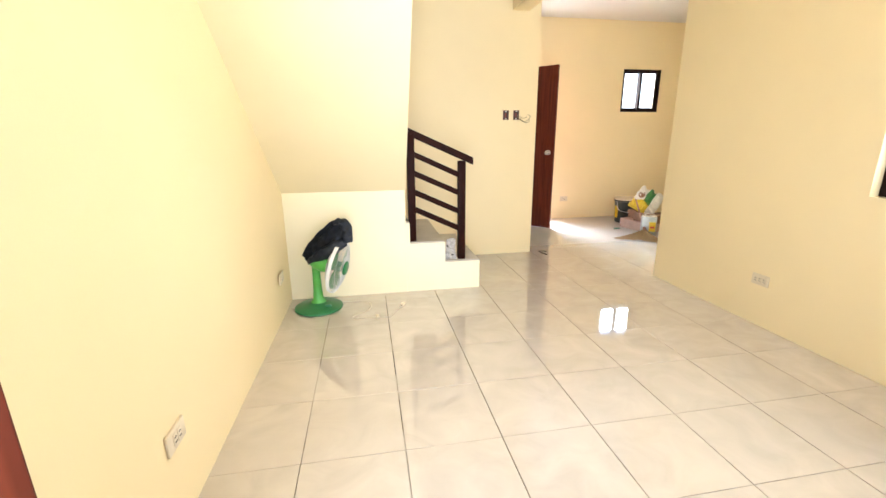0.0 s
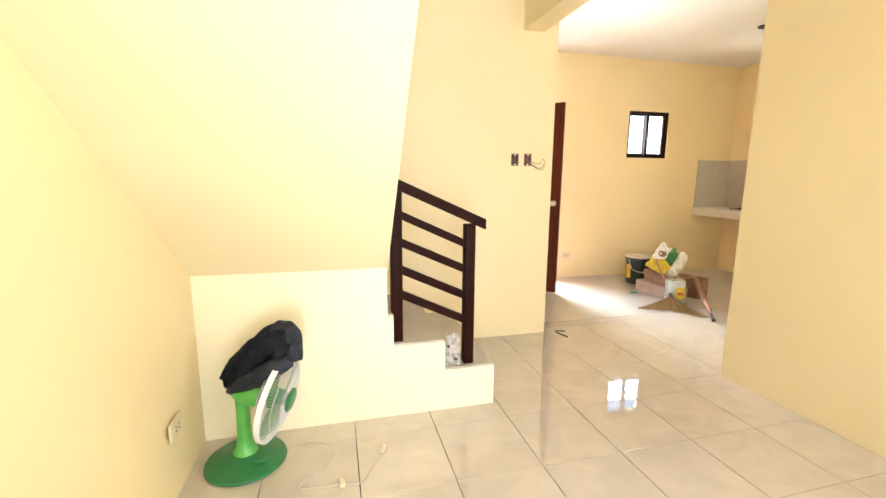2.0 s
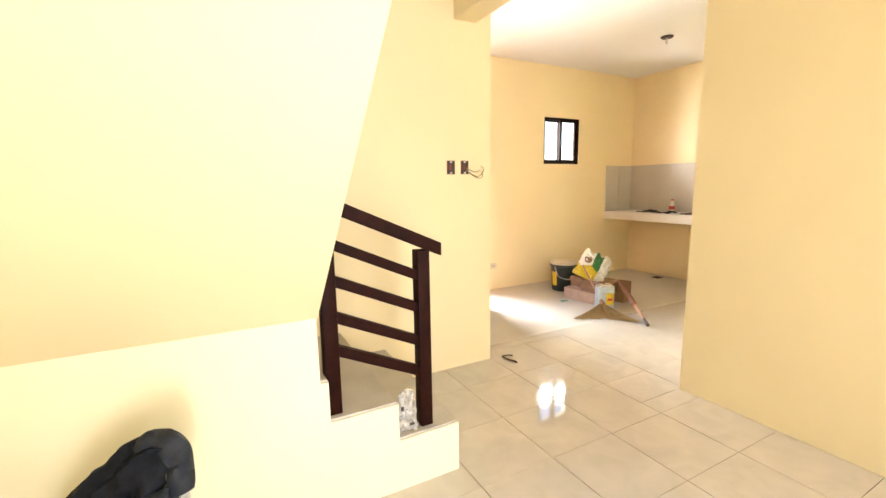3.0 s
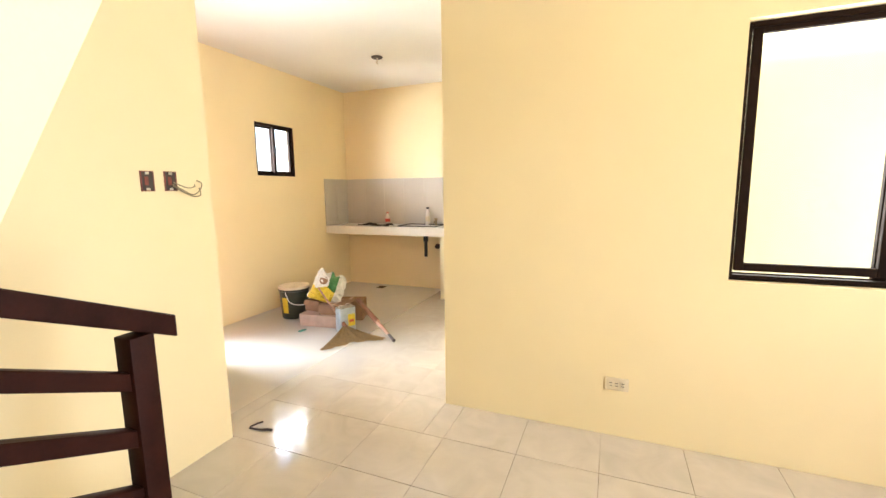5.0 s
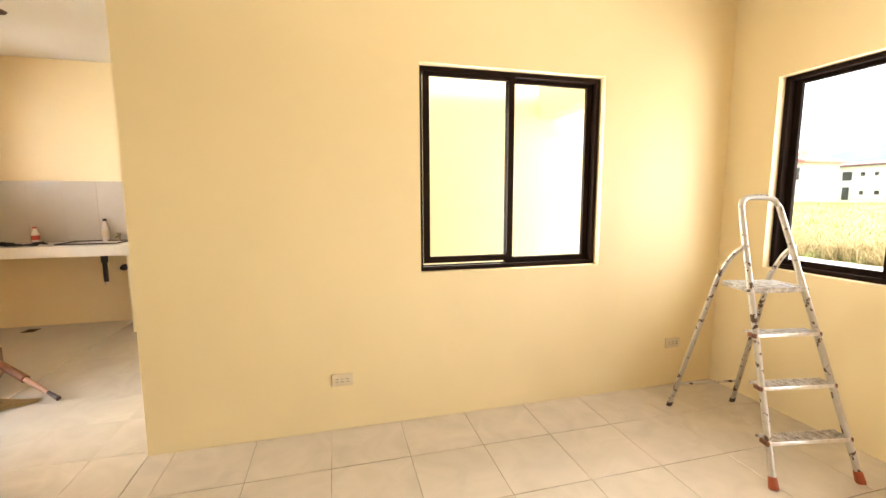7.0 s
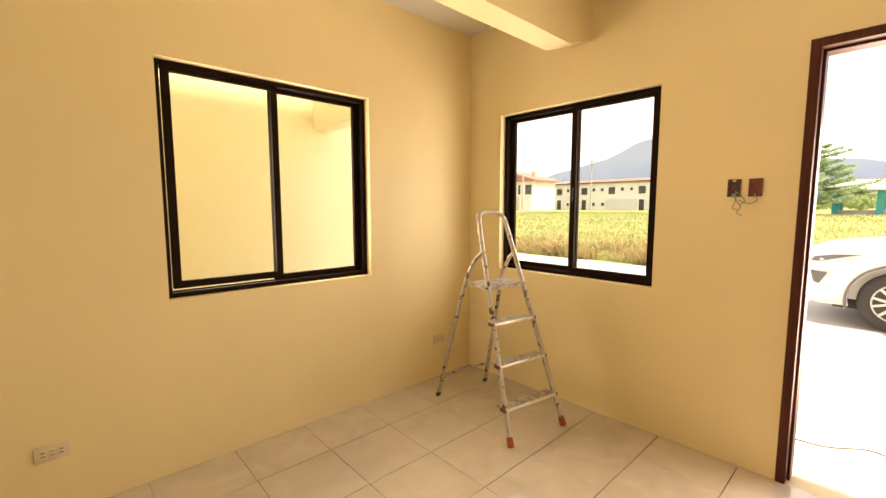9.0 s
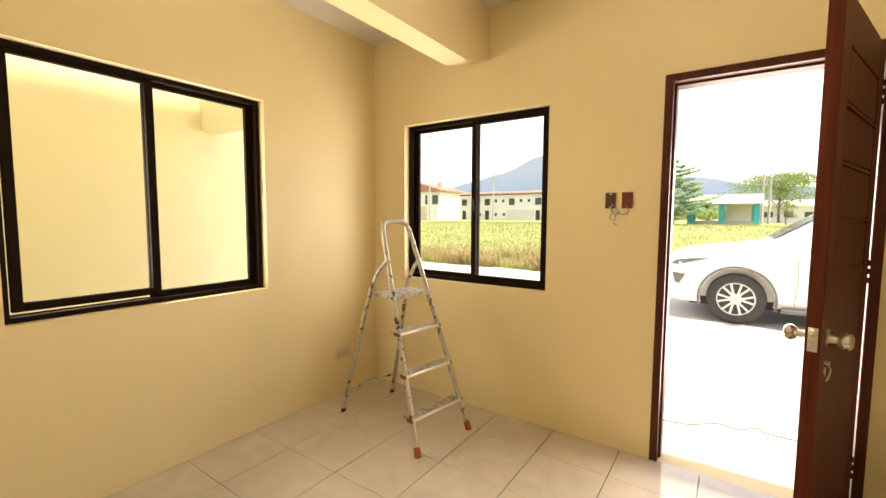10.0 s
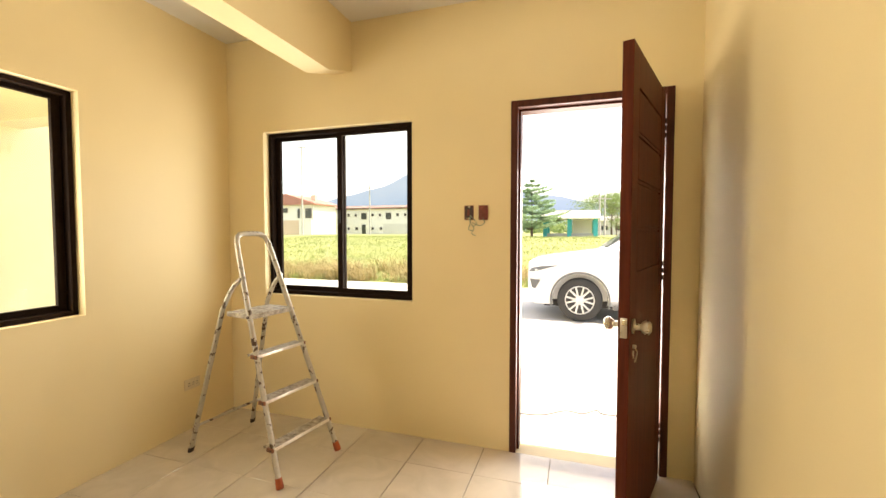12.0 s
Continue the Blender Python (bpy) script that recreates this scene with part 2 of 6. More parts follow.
def smooth_curve(pts, steps=6):
    """Catmull-Rom points through pts."""
    pts = [Vector(p) for p in pts]
    out = []
    for i in range(len(pts) - 1):
        p0, p1, p2, p3 = pts[max(i - 1, 0)], pts[i], pts[i + 1], pts[min(i + 2, len(pts) - 1)]
        for k in range(steps):
            t = k / steps
            out.append(0.5 * ((2 * p1) + (p2 - p0) * t + (2 * p0 - 5 * p1 + 4 * p2 - p3) * t * t + (3 * p1 - p0 - 3 * p2 + p3) * t ** 3))
    return out + [pts[-1]]


def spin(bm, profile, n=24, m=None):
    """A turned body: profile of (radius, height) about z."""
    rings = []
    for r, z in profile:
        rings.append([bm.verts.new((r * math.cos(k * math.tau / n), r * math.sin(k * math.tau / n), z)) for k in range(n)])
    for q, s in zip(rings, rings[1:]):
        for k in range(n):
            bm.faces.new((q[k], q[(k + 1) % n], s[(k + 1) % n], s[k]))
    bm.faces.new(list(reversed(rings[0])))
    bm.faces.new(rings[-1])
    if m is not None:
        bmesh.ops.transform(bm, matrix=m, verts=[v for ring in rings for v in ring])
    return bm


def prism(bm, outline, axis, a0, a1):
    """Extrudes a 2D outline along an axis: 'x' takes (y, z), 'y' takes (x, z), 'z' takes (x, y)."""
    def at(p, a):
        return {"x": (a, *p), "y": (p[0], a, p[1]), "z": (*p, a)}[axis]
    lo, hi = [bm.verts.new(at(p, a0)) for p in outline], [bm.verts.new(at(p, a1)) for p in outline]
    n = len(outline)
    for k in range(n):
        bm.faces.new((lo[k], lo[(k + 1) % n], hi[(k + 1) % n], hi[k]))
    bm.faces.new(list(reversed(lo)))
    bm.faces.new(hi)
    return bm


def mesh_of(bm, name, material, smooth=False):
    bmesh.ops.recalc_face_normals(bm, faces=bm.faces[:])
    me = bpy.data.meshes.new(name)
    bm.to_mesh(me)
    bm.free()
    me.materials.append(material)
    if smooth:
        me.shade_smooth()
        me.set_sharp_from_angle(angle=radians(38))
    return me


def part(name, bm, material, parent=None, label="", smooth=True):
    """Links a bmesh as one mesh object under a thing or a part."""
    ob = new(name, mesh_of(bm, name, material, smooth))
    ob.parent = parent
    return tagged(ob, label)


def thing(name, label, category, m=None, group="", kind=""):
    """An empty at the base of a thing, which carries its tags."""
    ob = new(name)
    ob.empty_display_size = 0.1
    if m is not None:
        ob.matrix_world = m
    return tagged(ob, label, category, group, kind)


def slab_wall(name, axis, pos, thick, a0, a1, z0, z1, holes=(), material=None, label="", skew=0.0):
    """An upright wall. axis 'x': the wall runs along x, from y = pos to pos + thick; 'y': along y, x = pos. holes: (a0, a1, z0, z1).
    skew: how far its far end stands off the square."""
    A = sorted({a0, a1, *[h[0] for h in holes], *[h[1] for h in holes]})
    Z = sorted({z0, z1, *[h[2] for h in holes], *[h[3] for h in holes]})
    solid = {}
    for i in range(len(A) - 1):
        for j in range(len(Z) - 1):
            ca, cz = (A[i] + A[i + 1]) / 2, (Z[j] + Z[j + 1]) / 2
            solid[i, j] = not any(h[0] < ca < h[1] and h[2] < cz < h[3] for h in holes)
    bm = bmesh.new()
    cache = {}

    def v(i, j, s):
        if (i, j, s) not in cache:
            off = pos + s * thick + skew * (a1 - A[i]) / (a1 - a0)
            cache[i, j, s] = bm.verts.new((A[i], off, Z[j]) if axis == "x" else (off, A[i], Z[j]))
        return cache[i, j, s]
    for (i, j), ok in solid.items():
        if not ok:
            continue
        for s in (0, 1):
            bm.faces.new([v(i, j, s), v(i + 1, j, s), v(i + 1, j + 1, s), v(i, j + 1, s)])
        for di, dj, c in ((-1, 0, ((0, 0), (0, 1))), (1, 0, ((1, 0), (1, 1))), (0, -1, ((0, 0), (1, 0))), (0, 1, ((0, 1), (1, 1)))):
            if not solid.get((i + di, j + dj), False):
                (p, q), (r, t) = c
                bm.faces.new([v(i + p, j + q, 0), v(i + r, j + t, 0), v(i + r, j + t, 1), v(i + p, j + q, 1)])
    ob = part(name, bm, material or M_WALL, None, "", smooth=False)
    return tagged(ob, label, "wall", "", "structure")


# ---- the large structure ----
CEIL = 2.755
X_E, Y_EDGE, Y_ST, Y_SW, X_SW, Y_N, X_K = 3.078, 3.668, 3.693, 4.648, 2.302, 6.382, 5.99
T = 0.15
FWIN = (1.585, 2.757, 0.893, 2.078)
RWIN = (0.993, 2.19, 0.905, 2.098)
KWIN = (4.31, 4.915, 1.55, 2.135)
FDOOR = (0.075, 0.945, 0.0, 2.13)
BDOOR = (2.40, 3.24, 0.0, 2.11)

slab_wall("wall_south", "x", -T, T, -0.06, X_E + T, -0.2, 5.5, [FWIN, (FDOOR[0], FDOOR[1], -0.01, FDOOR[3])], label="cream yellow plastered front wall with window and doorway")
slab_wall("wall_west", "y", -T, T, -T, Y_SW + T, -0.2, 5.5, label="cream yellow plastered side wall", skew=-0.06)
slab_wall("wall_east", "y", X_E, T, 0.0, Y_EDGE, -0.2, 5.5, [RWIN], label="cream yellow plastered wall with sliding window")
slab_wall("wall_stair", "x", Y_SW, T, 0.0, X_SW, -0.2, 5.5, label="cream yellow wall behind the stairs")
slab_wall("wall_back_passage", "y", X_SW - T, T, Y_SW + T, Y_N + T, -0.2, 3.1, label="cream yellow wall beside the back door")
slab_wall("wall_north", "x", Y_N, T, X_SW, X_K + T, -0.2, 3.1, [KWIN, (BDOOR[0], BDOOR[1], -0.01, BDOOR[3])], label="cream yellow kitchen wall with small window")
slab_wall("wall_kitchen_east", "y", X_K, T, Y_EDGE, Y_N, -0.2, 3.1, label="cream yellow wall behind the kitchen counter")
slab_wall("wall_kitchen_south", "x", Y_EDGE - T, T, X_E + T, X_K + T, -0.2, 3.1, label="cream yellow wall closing the kitchen")

bm = bmesh.new()
bx(bm, 0.9, 0.0, CEIL, X_E, Y_SW, CEIL + 0.12)
bx(bm, -0.05, 0.0, CEIL, 0.9, 1.18, CEIL + 0.12)
tagged(part("ceiling", bm, M_CEIL, smooth=False), "white painted flat ceiling slab", "ceiling", "", "structure")
bm = bmesh.new()
bx(bm, X_SW, Y_SW, CEIL + 0.008, X_K, Y_N, CEIL + 0.13)
bx(bm, X_E, Y_EDGE, CEIL + 0.008, X_K, Y_SW, CEIL + 0.13)
tagged(part("ceiling_kitchen", bm, M_CEIL, smooth=False), "white painted kitchen ceiling slab", "ceiling", "", "structure")
bm = bmesh.new()
prism(bm, [(0.0, 2.43), (0.27, 2.345), (Y_SW, 2.345), (Y_SW, CEIL), (0.0, CEIL)], "x", 2.02, 2.182)
tagged(part("ceiling_beam", bm, M_WALL, smooth=False), "cream yellow painted concrete ceiling beam", "beam", "", "structure")
# the storey above the stairwell
bm = bmesh.new()
bx(bm, 0.9, 1.06, CEIL + 0.12, 1.0, Y_SW, 5.2)
bx(bm, -0.05, 1.06, CEIL + 0.12, 0.9, 1.18, 5.2)
bx(bm, -0.05, 1.06, 5.2, 1.0, Y_SW, 5.3)
tagged(part("wall_stairwell", bm, M_WALL, smooth=False), "cream yellow walls of the upper stairwell", "wall", "", "structure")

# unseen slab, its overhang sized to keep the sun off the front openings
bm = bmesh.new()
bx(bm, -0.55, -0.75, 5.5, X_E + T + 0.3, Y_SW + 0.5, 5.65)
tagged(part("roof", bm, M_CEIL, smooth=False), "unseen flat roof slab over the upper storey, overhang blocks sun", "roof", "", "structure")

# floor bed
bm = bmesh.new()
bx(bm, -0.2, -T, -0.2, X_E + T, Y_SW + T, -0.0105)
bx(bm, X_SW - T, Y_SW + T, -0.2, X_K + T, Y_N + T, -0.0105)
bx(bm, X_E + T, Y_EDGE, -0.2, X_K + T, Y_SW + T, -0.0105)
FLOOR = tagged(part("floor", bm, M_GROUT, smooth=False), "cream polished tiles with dark dusty joints", "floor", "", "structure")

# ---- staircase ----
def staircase():
    st = thing("staircase", "cream plastered concrete stairs with grey treads along the wall", "staircase", pose(0, 0, 0))
    runs = [(1.19, 1.477, 0.242), (0.91, 1.19, 0.408), (0.61, 0.91, 0.575), (0.31, 0.61, 0.742), (-0.04, 0.31, 0.909)]
    for x0, x1, z in runs:
        bm = bmesh.new()
        bx(bm, x0, Y_ST, 0.0, x1, Y_SW, z - 0.012)
        part("step", bm, M_STAIRWALL, st, smooth=False)
        bm = bmesh.new()
        bx(bm, x0, Y_ST + 0.004, z - 0.012, x1 - 0.004, Y_SW, z, 0.003)
        part("tread", bm, M_TREAD, st, "grey cement tread", smooth=False)
    # plastered panel that closes the front of the upper steps
    bm = bmesh.new()
    bx(bm, -0.04, Y_ST - 0.002, 0.0, 0.88, Y_ST + 0.10, 0.822, 0.004)
    part("front_panel", bm, M_STAIRWALL, st, smooth=False)
    # upper flight: a sloping slab with steps on its back
    bm = bmesh.new()
    run = 0.25
    rise = run * 0.78
    low = [(Y_ST + 0.10, 0.745), (1.18, 0.745 + 0.78 * (Y_ST + 0.10 - 1.18))]
    outline = [low[0], low[1]]
    y, z = 1.18, low[1][1] + 0.30
    outline.append((y, z))
    while y + run < Y_ST + 0.1:
        outline += [(y + run, z), (y + run, z - rise)]
        y, z = y + run, z - rise
    outline.append((Y_ST + 0.10, z))
    prism(bm, outline, "x", -0.06, 0.88)
    for v in bm.verts:
        if v.co.x > 0.5:
            v.co.x = 0.885 - 0.045 * (Y_ST - v.co.y)
    part("upper_flight", bm, M_SOFFIT, st, "cream sloping underside", smooth=False)
    return st


staircase()


def railing():
    r = thing("stair_railing", "dark brown painted metal railing with five sloping bars", "railing", pose(0.935, 3.75, 0.408))
    inv = pose(-0.935, -3.75, -0.408)

    def add(name, bm):
        bmesh.ops.transform(bm, matrix=inv, verts=bm.verts[:])
        part(name, bm, M_RAIL, r)
    bm = bmesh.new()
    bx(bm, 0.907, 3.722, 0.405, 0.965, 3.782, 1.235, 0.004)
    add("post", bm)
    bm = bmesh.new()
    bx(bm, 1.307, 3.722, 0.242, 1.363, 3.782, 1.03, 0.004)
    add("post", bm)
    bars = [(1.222, 1.423, 0.445, 0.056, 0.875), (1.072, 1.31, 0.455, 0.045, 0.962), (0.93, 1.31, 0.45, 0.045, 0.962), (0.785, 1.31, 0.46, 0.045, 0.962), (0.65, 1.31, 0.47, 0.045, 0.962)]
    for i, (zc, x1, sl, hgt, x0) in enumerate(bars):
        bm = bmesh.new()
        zz = lambda x: zc - sl * (x - 0.985)
        w = 0.026 if i == 0 else 0.019
        prism(bm, [(x0, zz(x0) - hgt / 2), (x1, zz(x1) - hgt / 2), (x1, zz(x1) + hgt / 2), (x0, zz(x0) + hgt / 2)], "y", 3.753 - w, 3.753 + w)
        bmesh.ops.bevel(bm, geom=bm.edges[:], offset=0.003, segments=1, affect="EDGES")
        add("handrail" if i == 0 else "bar", bm)


railing()


# ---- windows ----
def sliding_window(name, axis, hole, inner, outward, label, gap=0.0, mull=0.5, fw=0.042, latch=True, swap=False, slit=0.0, grip=0.08):
    """Two-sash sliding window in a wall's opening. inner: where the frame's inner face stands; outward: +1 or -1, the way to the open air."""
    a0, a1, z0, z1 = hole
    w = tagged(new(name), label, "window", "", "structure")

    def add(nm, boxes, material, d0, d1, parent, lab="", bev=0.003):
        bm = bmesh.new()
        for (p0, p1, q0, q1) in boxes:
            u0, u1 = inner + outward * d0, inner + outward * d1
            if axis == "x":
                bx(bm, p0, u0, q0, p1, u1, q1, bev)
            else:
                bx(bm, u0, p0, q0, u1, p1, q1, bev)
        return part(nm, bm, material, parent, lab, smooth=False)
    d = fw * 0.62
    add("window_frame", [(a0, a0 + d, z0, z1), (a1 - d, a1, z0, z1), (a0 + d, a1 - d, z0, z0 + d), (a0 + d, a1 - d, z1 - d, z1)], M_ALU, 0, 0.085, w, "dark bronze aluminium frame")
    add("sill_track", [(a0 + d, a1 - d, z0 + d, z0 + d + 0.006)], M_ALU, 0.04, 0.046, w, bev=0.001)
    mid = a0 + (a1 - a0) * mull
    s = fw * 0.92
    lo, hi = z0 + d * 0.6 + 0.004, z1 - d * 0.7
    for k, (p0, p1, q0, q1, d0) in enumerate(((a0 + d, mid + s / 2, lo, hi, 0.012 if swap else 0.048), (mid - s / 2, a1 - d - slit, lo + gap, hi, 0.048 if swap else 0.012))):
        sash = add("sash", [(p0, p0 + s, q0, q1), (p1 - s, p1, q0, q1), (p0 + s, p1 - s, q0, q0 + s), (p0 + s, p1 - s, q1 - s * 0.8, q1)], M_ALU, d0, d0 + 0.026, w)
        pane = add("pane", [(p0 + s - 0.004, p1 - s + 0.004, q0 + s - 0.004, q1 - s * 0.8 + 0.004)], M_GLASS, d0 + 0.011, d0 + 0.015, sash, "clear glass pane", bev=0)
        pane.visible_shadow = False
        if k == (0 if swap else 1) and latch:
            e = p1 - s if swap else p0
            add("latch", [(e + s * 0.25, e + s * 0.75, z0 + (0.48 - grip / 2) * (z1 - z0), z0 + (0.48 + grip / 2) * (z1 - z0))], M_RUBBER, d0 - 0.016, d0, sash, "black sash latch", bev=0.004)
    return w


sliding_window("window_1", "x", FWIN, -0.055, -1, "dark bronze sliding window with two clear panes", mull=0.495, swap=True)
sliding_window("window_2", "y", RWIN, X_E + 0.055, 1, "dark bronze sliding window, one sash raised off its track", gap=0.025, mull=0.506, latch=False, slit=0.008)
sliding_window("window_3", "x", KWIN, Y_N + 0.008, 1, "small dark bronze sliding kitchen window", fw=0.042, mull=0.5, grip=0.18)


# ---- doors ----
def knob_set(parent, at_local, side, th):
    """Round knob with rose on one face of a leaf; the leaf's thickness lies along local y."""
    m = Matrix.Translation(at_local) @ Euler((radians(-90 * side), 0, 0)).to_matrix().to_4x4()
    bm = bmesh.new()
    spin(bm, [(0.030, 0), (0.031, 0.006), (0.014, 0.010), (0.013, 0.030), (0.022, 0.036), (0.029, 0.048), (0.028, 0.060), (0.018, 0.068), (0.004, 0.070)], 20, m)
    return part("knob", bm, M_STEEL, parent, "worn steel round knob")


def panel_leaf(name, label, width, height, th, m, panels):
    """A wooden leaf with recessed panels on both faces. Local x runs from the hinge to the free edge, local y through the leaf."""
    d = thing(name, label, "door", m)
    bm = bmesh.new()
    st = 0.115
    bx(bm, 0, 0, 0.0, st, th, height, 0.002)
    bx(bm, width - st, 0, 0.0, width, th, height, 0.002)
    zs = [0.0] + [z for p in panels for z in p] + [height]
    for z0, z1 in zip(zs[::2], zs[1::2]):
        bx(bm, st, 0.0005, z0, width - st, th - 0.0005, z1, 0.002)
    part("leaf_frame", bm, M_DOOR, d, smooth=False)
    for z0, z1 in panels:
        bm = bmesh.new()
        bx(bm, st - 0.002, 0.009, z0 - 0.002, width - st + 0.002, th - 0.009, z1 + 0.002)
        bx(bm, st + 0.007, 0.001, z0 + 0.005, width - st - 0.007, th - 0.001, z1 - 0.009, 0.002)
        part("panel", bm, M_DOOR, d, smooth=False)
    return d


def door_frame(name, label, hole, y0, y1, w=0.04, stop=True):
    a0, a1, z0, z1 = hole
    f = tagged(new(name), label, "door frame", "", "structure")
    for nm, b in (("jamb", (a0, y0, 0.0, a0 + w, y1, z1)), ("jamb", (a1 - w, y0, 0.0, a1, y1, z1)), ("head", (a0 + w, y0, z1 - w, a1 - w, y1, z1))):
        bm = bmesh.new()
        bx(bm, *b, 0.003)
        part(nm, bm, M_FRAME, f, smooth=False)
    ys0, ys1 = y0 + 0.02, y1 - 0.055
    if stop:
        for b in ((a1 - w - 0.012, ys0, 0.0, a1 - w, ys1, z1 - w), (a0 + w, ys0, z1 - w - 0.012, a1 - w - 0.012, ys1, z1 - w)):
            bm = bmesh.new()
            bx(bm, *b, 0.002)
            part("stop", bm, M_FRAME, f, smooth=False)
    return f


door_frame("door_frame_1", "dark reddish wooden frame of the front doorway", FDOOR, -0.155, 0.012)
LEAF_M = Matrix.Translation((0.165, 0.026, 0.006)) @ Euler((0, 0, radians(71.9))).to_matrix().to_4x4()
front = panel_leaf("door_1", "dark mahogany panelled front door standing open", 0.765, 2.082, 0.042, LEAF_M,
                   [(1.182, 1.357), (1.369, 1.547), (1.559, 1.739), (1.751, 1.93)])
knob_set(front, (0.705, 0.042, 0.97), 1, 0.042)
knob_set(front, (0.705, 0.0, 0.97), -1, 0.042)
bm = bmesh.new()
bx(bm, 0.7645, 0.008, 0.93, 0.767, 0.034, 1.01, 0.001)
part("strike_plate", bm, M_STEEL, front, "steel latch plate")
bm = bmesh.new()
bx(bm, 0.688, 0.042, 0.838, 0.704, 0.046, 0.868, 0.001)
tube(bm, smooth_curve([(0.696, 0.046, 0.885), (0.699, 0.058, 0.868), (0.690, 0.056, 0.845), (0.696, 0.050, 0.822)], 4), 0.003, 6)
spin(bm, [(0.009, 0), (0.009, 0.012), (0.004, 0.014)], 12, Matrix.Translation((0.696, 0.042, 0.885)) @ Euler((radians(-90), 0, 0)).to_matrix().to_4x4())
part("key_plate", bm, M_STEEL, front, "small steel lock plate with key")
for hz in (0.25, 1.14, 1.90):
    bm = bmesh.new()
    for q in (-0.05, -0.012, 0.026):
        tube(bm, [(-0.012, 0.036, hz + q), (-0.012, 0.036, hz + q + 0.024)], 0.010, 10)
    bx(bm, -0.004, -0.002, hz - 0.05, 0.0005, 0.032, hz + 0.05)
    bx(bm, -0.024, 0.034, hz - 0.05, -0.010, 0.038, hz + 0.05)
    part("hinge", bm, M_RAIL, front, "dark butt hinge")

door_frame("door_frame_2", "dark reddish wooden frame of the back doorway", BDOOR, Y_N - 0.012, Y_N + T, stop=False)
LEAF2 = Matrix.Translation((2.452, Y_N - 0.03, 0.006)) @ Euler((0, 0, math.atan2(5.715 - Y_N + 0.03, 2.995 - 2.452))).to_matrix().to_4x4()
back = thing("door_2", "plain dark red-brown flush back door standing ajar", "door", LEAF2)
bm = bmesh.new()
bx(bm, 0, 0, 0, 0.84, 0.04, 2.06, 0.003)
part("leaf", bm, M_DOOR, back, smooth=False)
knob_set(back, (0.775, 0.0, 1.0), -1, 0.04)
knob_set(back, (0.775, 0.04, 1.0), 1, 0.04)

# ---- outside, large ----
M_GRASS = mat("meadow_ground", (0.19, 0.23, 0.07), 0.9, var=0.3, scale=0.6, fine=9, bump=0.3, tint=(0.32, 0.31, 0.11))
bm = bmesh.new()
bx(bm, -60, -8.9, -0.30, 60, -0.16, -0.185)
tagged(part("road", bm, M_CONC, smooth=False), "pale sunlit concrete road and apron", "road", "", "structure")
bm = bmesh.new()
bx(bm, X_E + T, -0.155, -0.30, 12.0, Y_EDGE, -0.182)
bx(bm, X_SW - 2.5, Y_N + T, -0.30, 12.0, 12.0, -0.03)
tagged(part("pavement", bm, M_CONC, smooth=False), "pale cement paving beside the house", "pavement", "", "structure")
slab_wall("wall_neighbour", "y", 5.20, T, -1.6, Y_EDGE - 0.01, -0.19, 4.4, material=M_NEIGH, label="pale yellow neighbouring wall beyond the window")
bm = bmesh.new()
bx(bm, X_E + T, 0.14, 2.25, 5.20, 0.36, 2.85)
tagged(part("outer_beam", bm, M_NEIGH, smooth=False), "cream yellow concrete beam across the side yard", "beam", "", "structure")


def pane_marks(text, m, size):
    """Faint marker writing on a pane, so that it reads from the open air."""
    cu = bpy.data.curves.new("marker", "FONT")
    cu.body, cu.size, cu.align_x, cu.align_y = text, size, "CENTER", "CENTER"
    tmp = new("marker", cu)
    bpy.context.view_layer.update()
    me = bpy.data.meshes.new_from_object(tmp.evaluated_get(bpy.context.evaluated_depsgraph_get()))
    bpy.data.objects.remove(tmp)
    me.materials.clear()
    me.materials.append(M_MARK)
    ob = new("marker_writing", me)
    ob.matrix_world = m
    return tagged(ob, "faint brown marker writing on the window pane", "writing")


M_MARK = mat("faded_marker", (0.74, 0.66, 0.42), 0.7, var=0.15)
pane_marks("A-2", Matrix.Translation((3.158, 1.833, 1.262)) @ Matrix(((0, 0, 1, 0), (1, 0, 0, 0), (0, 1, 0, 0), (0, 0, 0, 1))), 0.085)
pane_marks("G", Matrix.Translation((3.158, 1.845, 1.385)) @ Matrix(((0, 0, 1, 0), (1, 0, 0, 0), (0, 1, 0, 0), (0, 0, 0, 1))), 0.10)
pane_marks("H-2", Matrix.Translation((3.193, 1.275, 1.755)) @ Matrix(((0, 0, 1, 0), (1, 0, 0, 0), (0, 1, 0, 0), (0, 0, 0, 1))), 0.075)

# ---- small fittings on the walls ----
M_WIRE_O = mat("olive_brown_wire", (0.26, 0.21, 0.12), 0.5, var=0.2)
# dusty dark things; also stands in for shade inside sink hole and ceiling box
M_DUST_SHADE = mat("dusty_brown_and_hole_shade", (0.05, 0.035, 0.03), 0.7, var=0.3, scale=30)


def outlet(label, m, sockets=3):
    """A wall plate with slots, facing local -y."""
    o = thing("wall_outlet", label, "outlet", m, group="wall outlets")
    bm = bmesh.new()
    bx(bm, -0.060, -0.010, -0.036, 0.060, 0.0, 0.036, 0.004)
    part("plate", bm, M_PLASTIC, o)
    for k in range(sockets):
        x = (k - (sockets - 1) / 2) * 0.030
        bm = bmesh.new()
        bx(bm, x - 0.0125, -0.0125, -0.021, x + 0.0125, -0.0095, 0.021, 0.002)
        part("socket", bm, M_PLASTIC, o)
        bm = bmesh.new()
        for dz in (-0.008, 0.008):
            bx(bm, x - 0.007, -0.0132, dz - 0.0016, x + 0.007, -0.0122, dz + 0.0016)
        part("slot", bm, M_DARKHOLE, o)
    return o


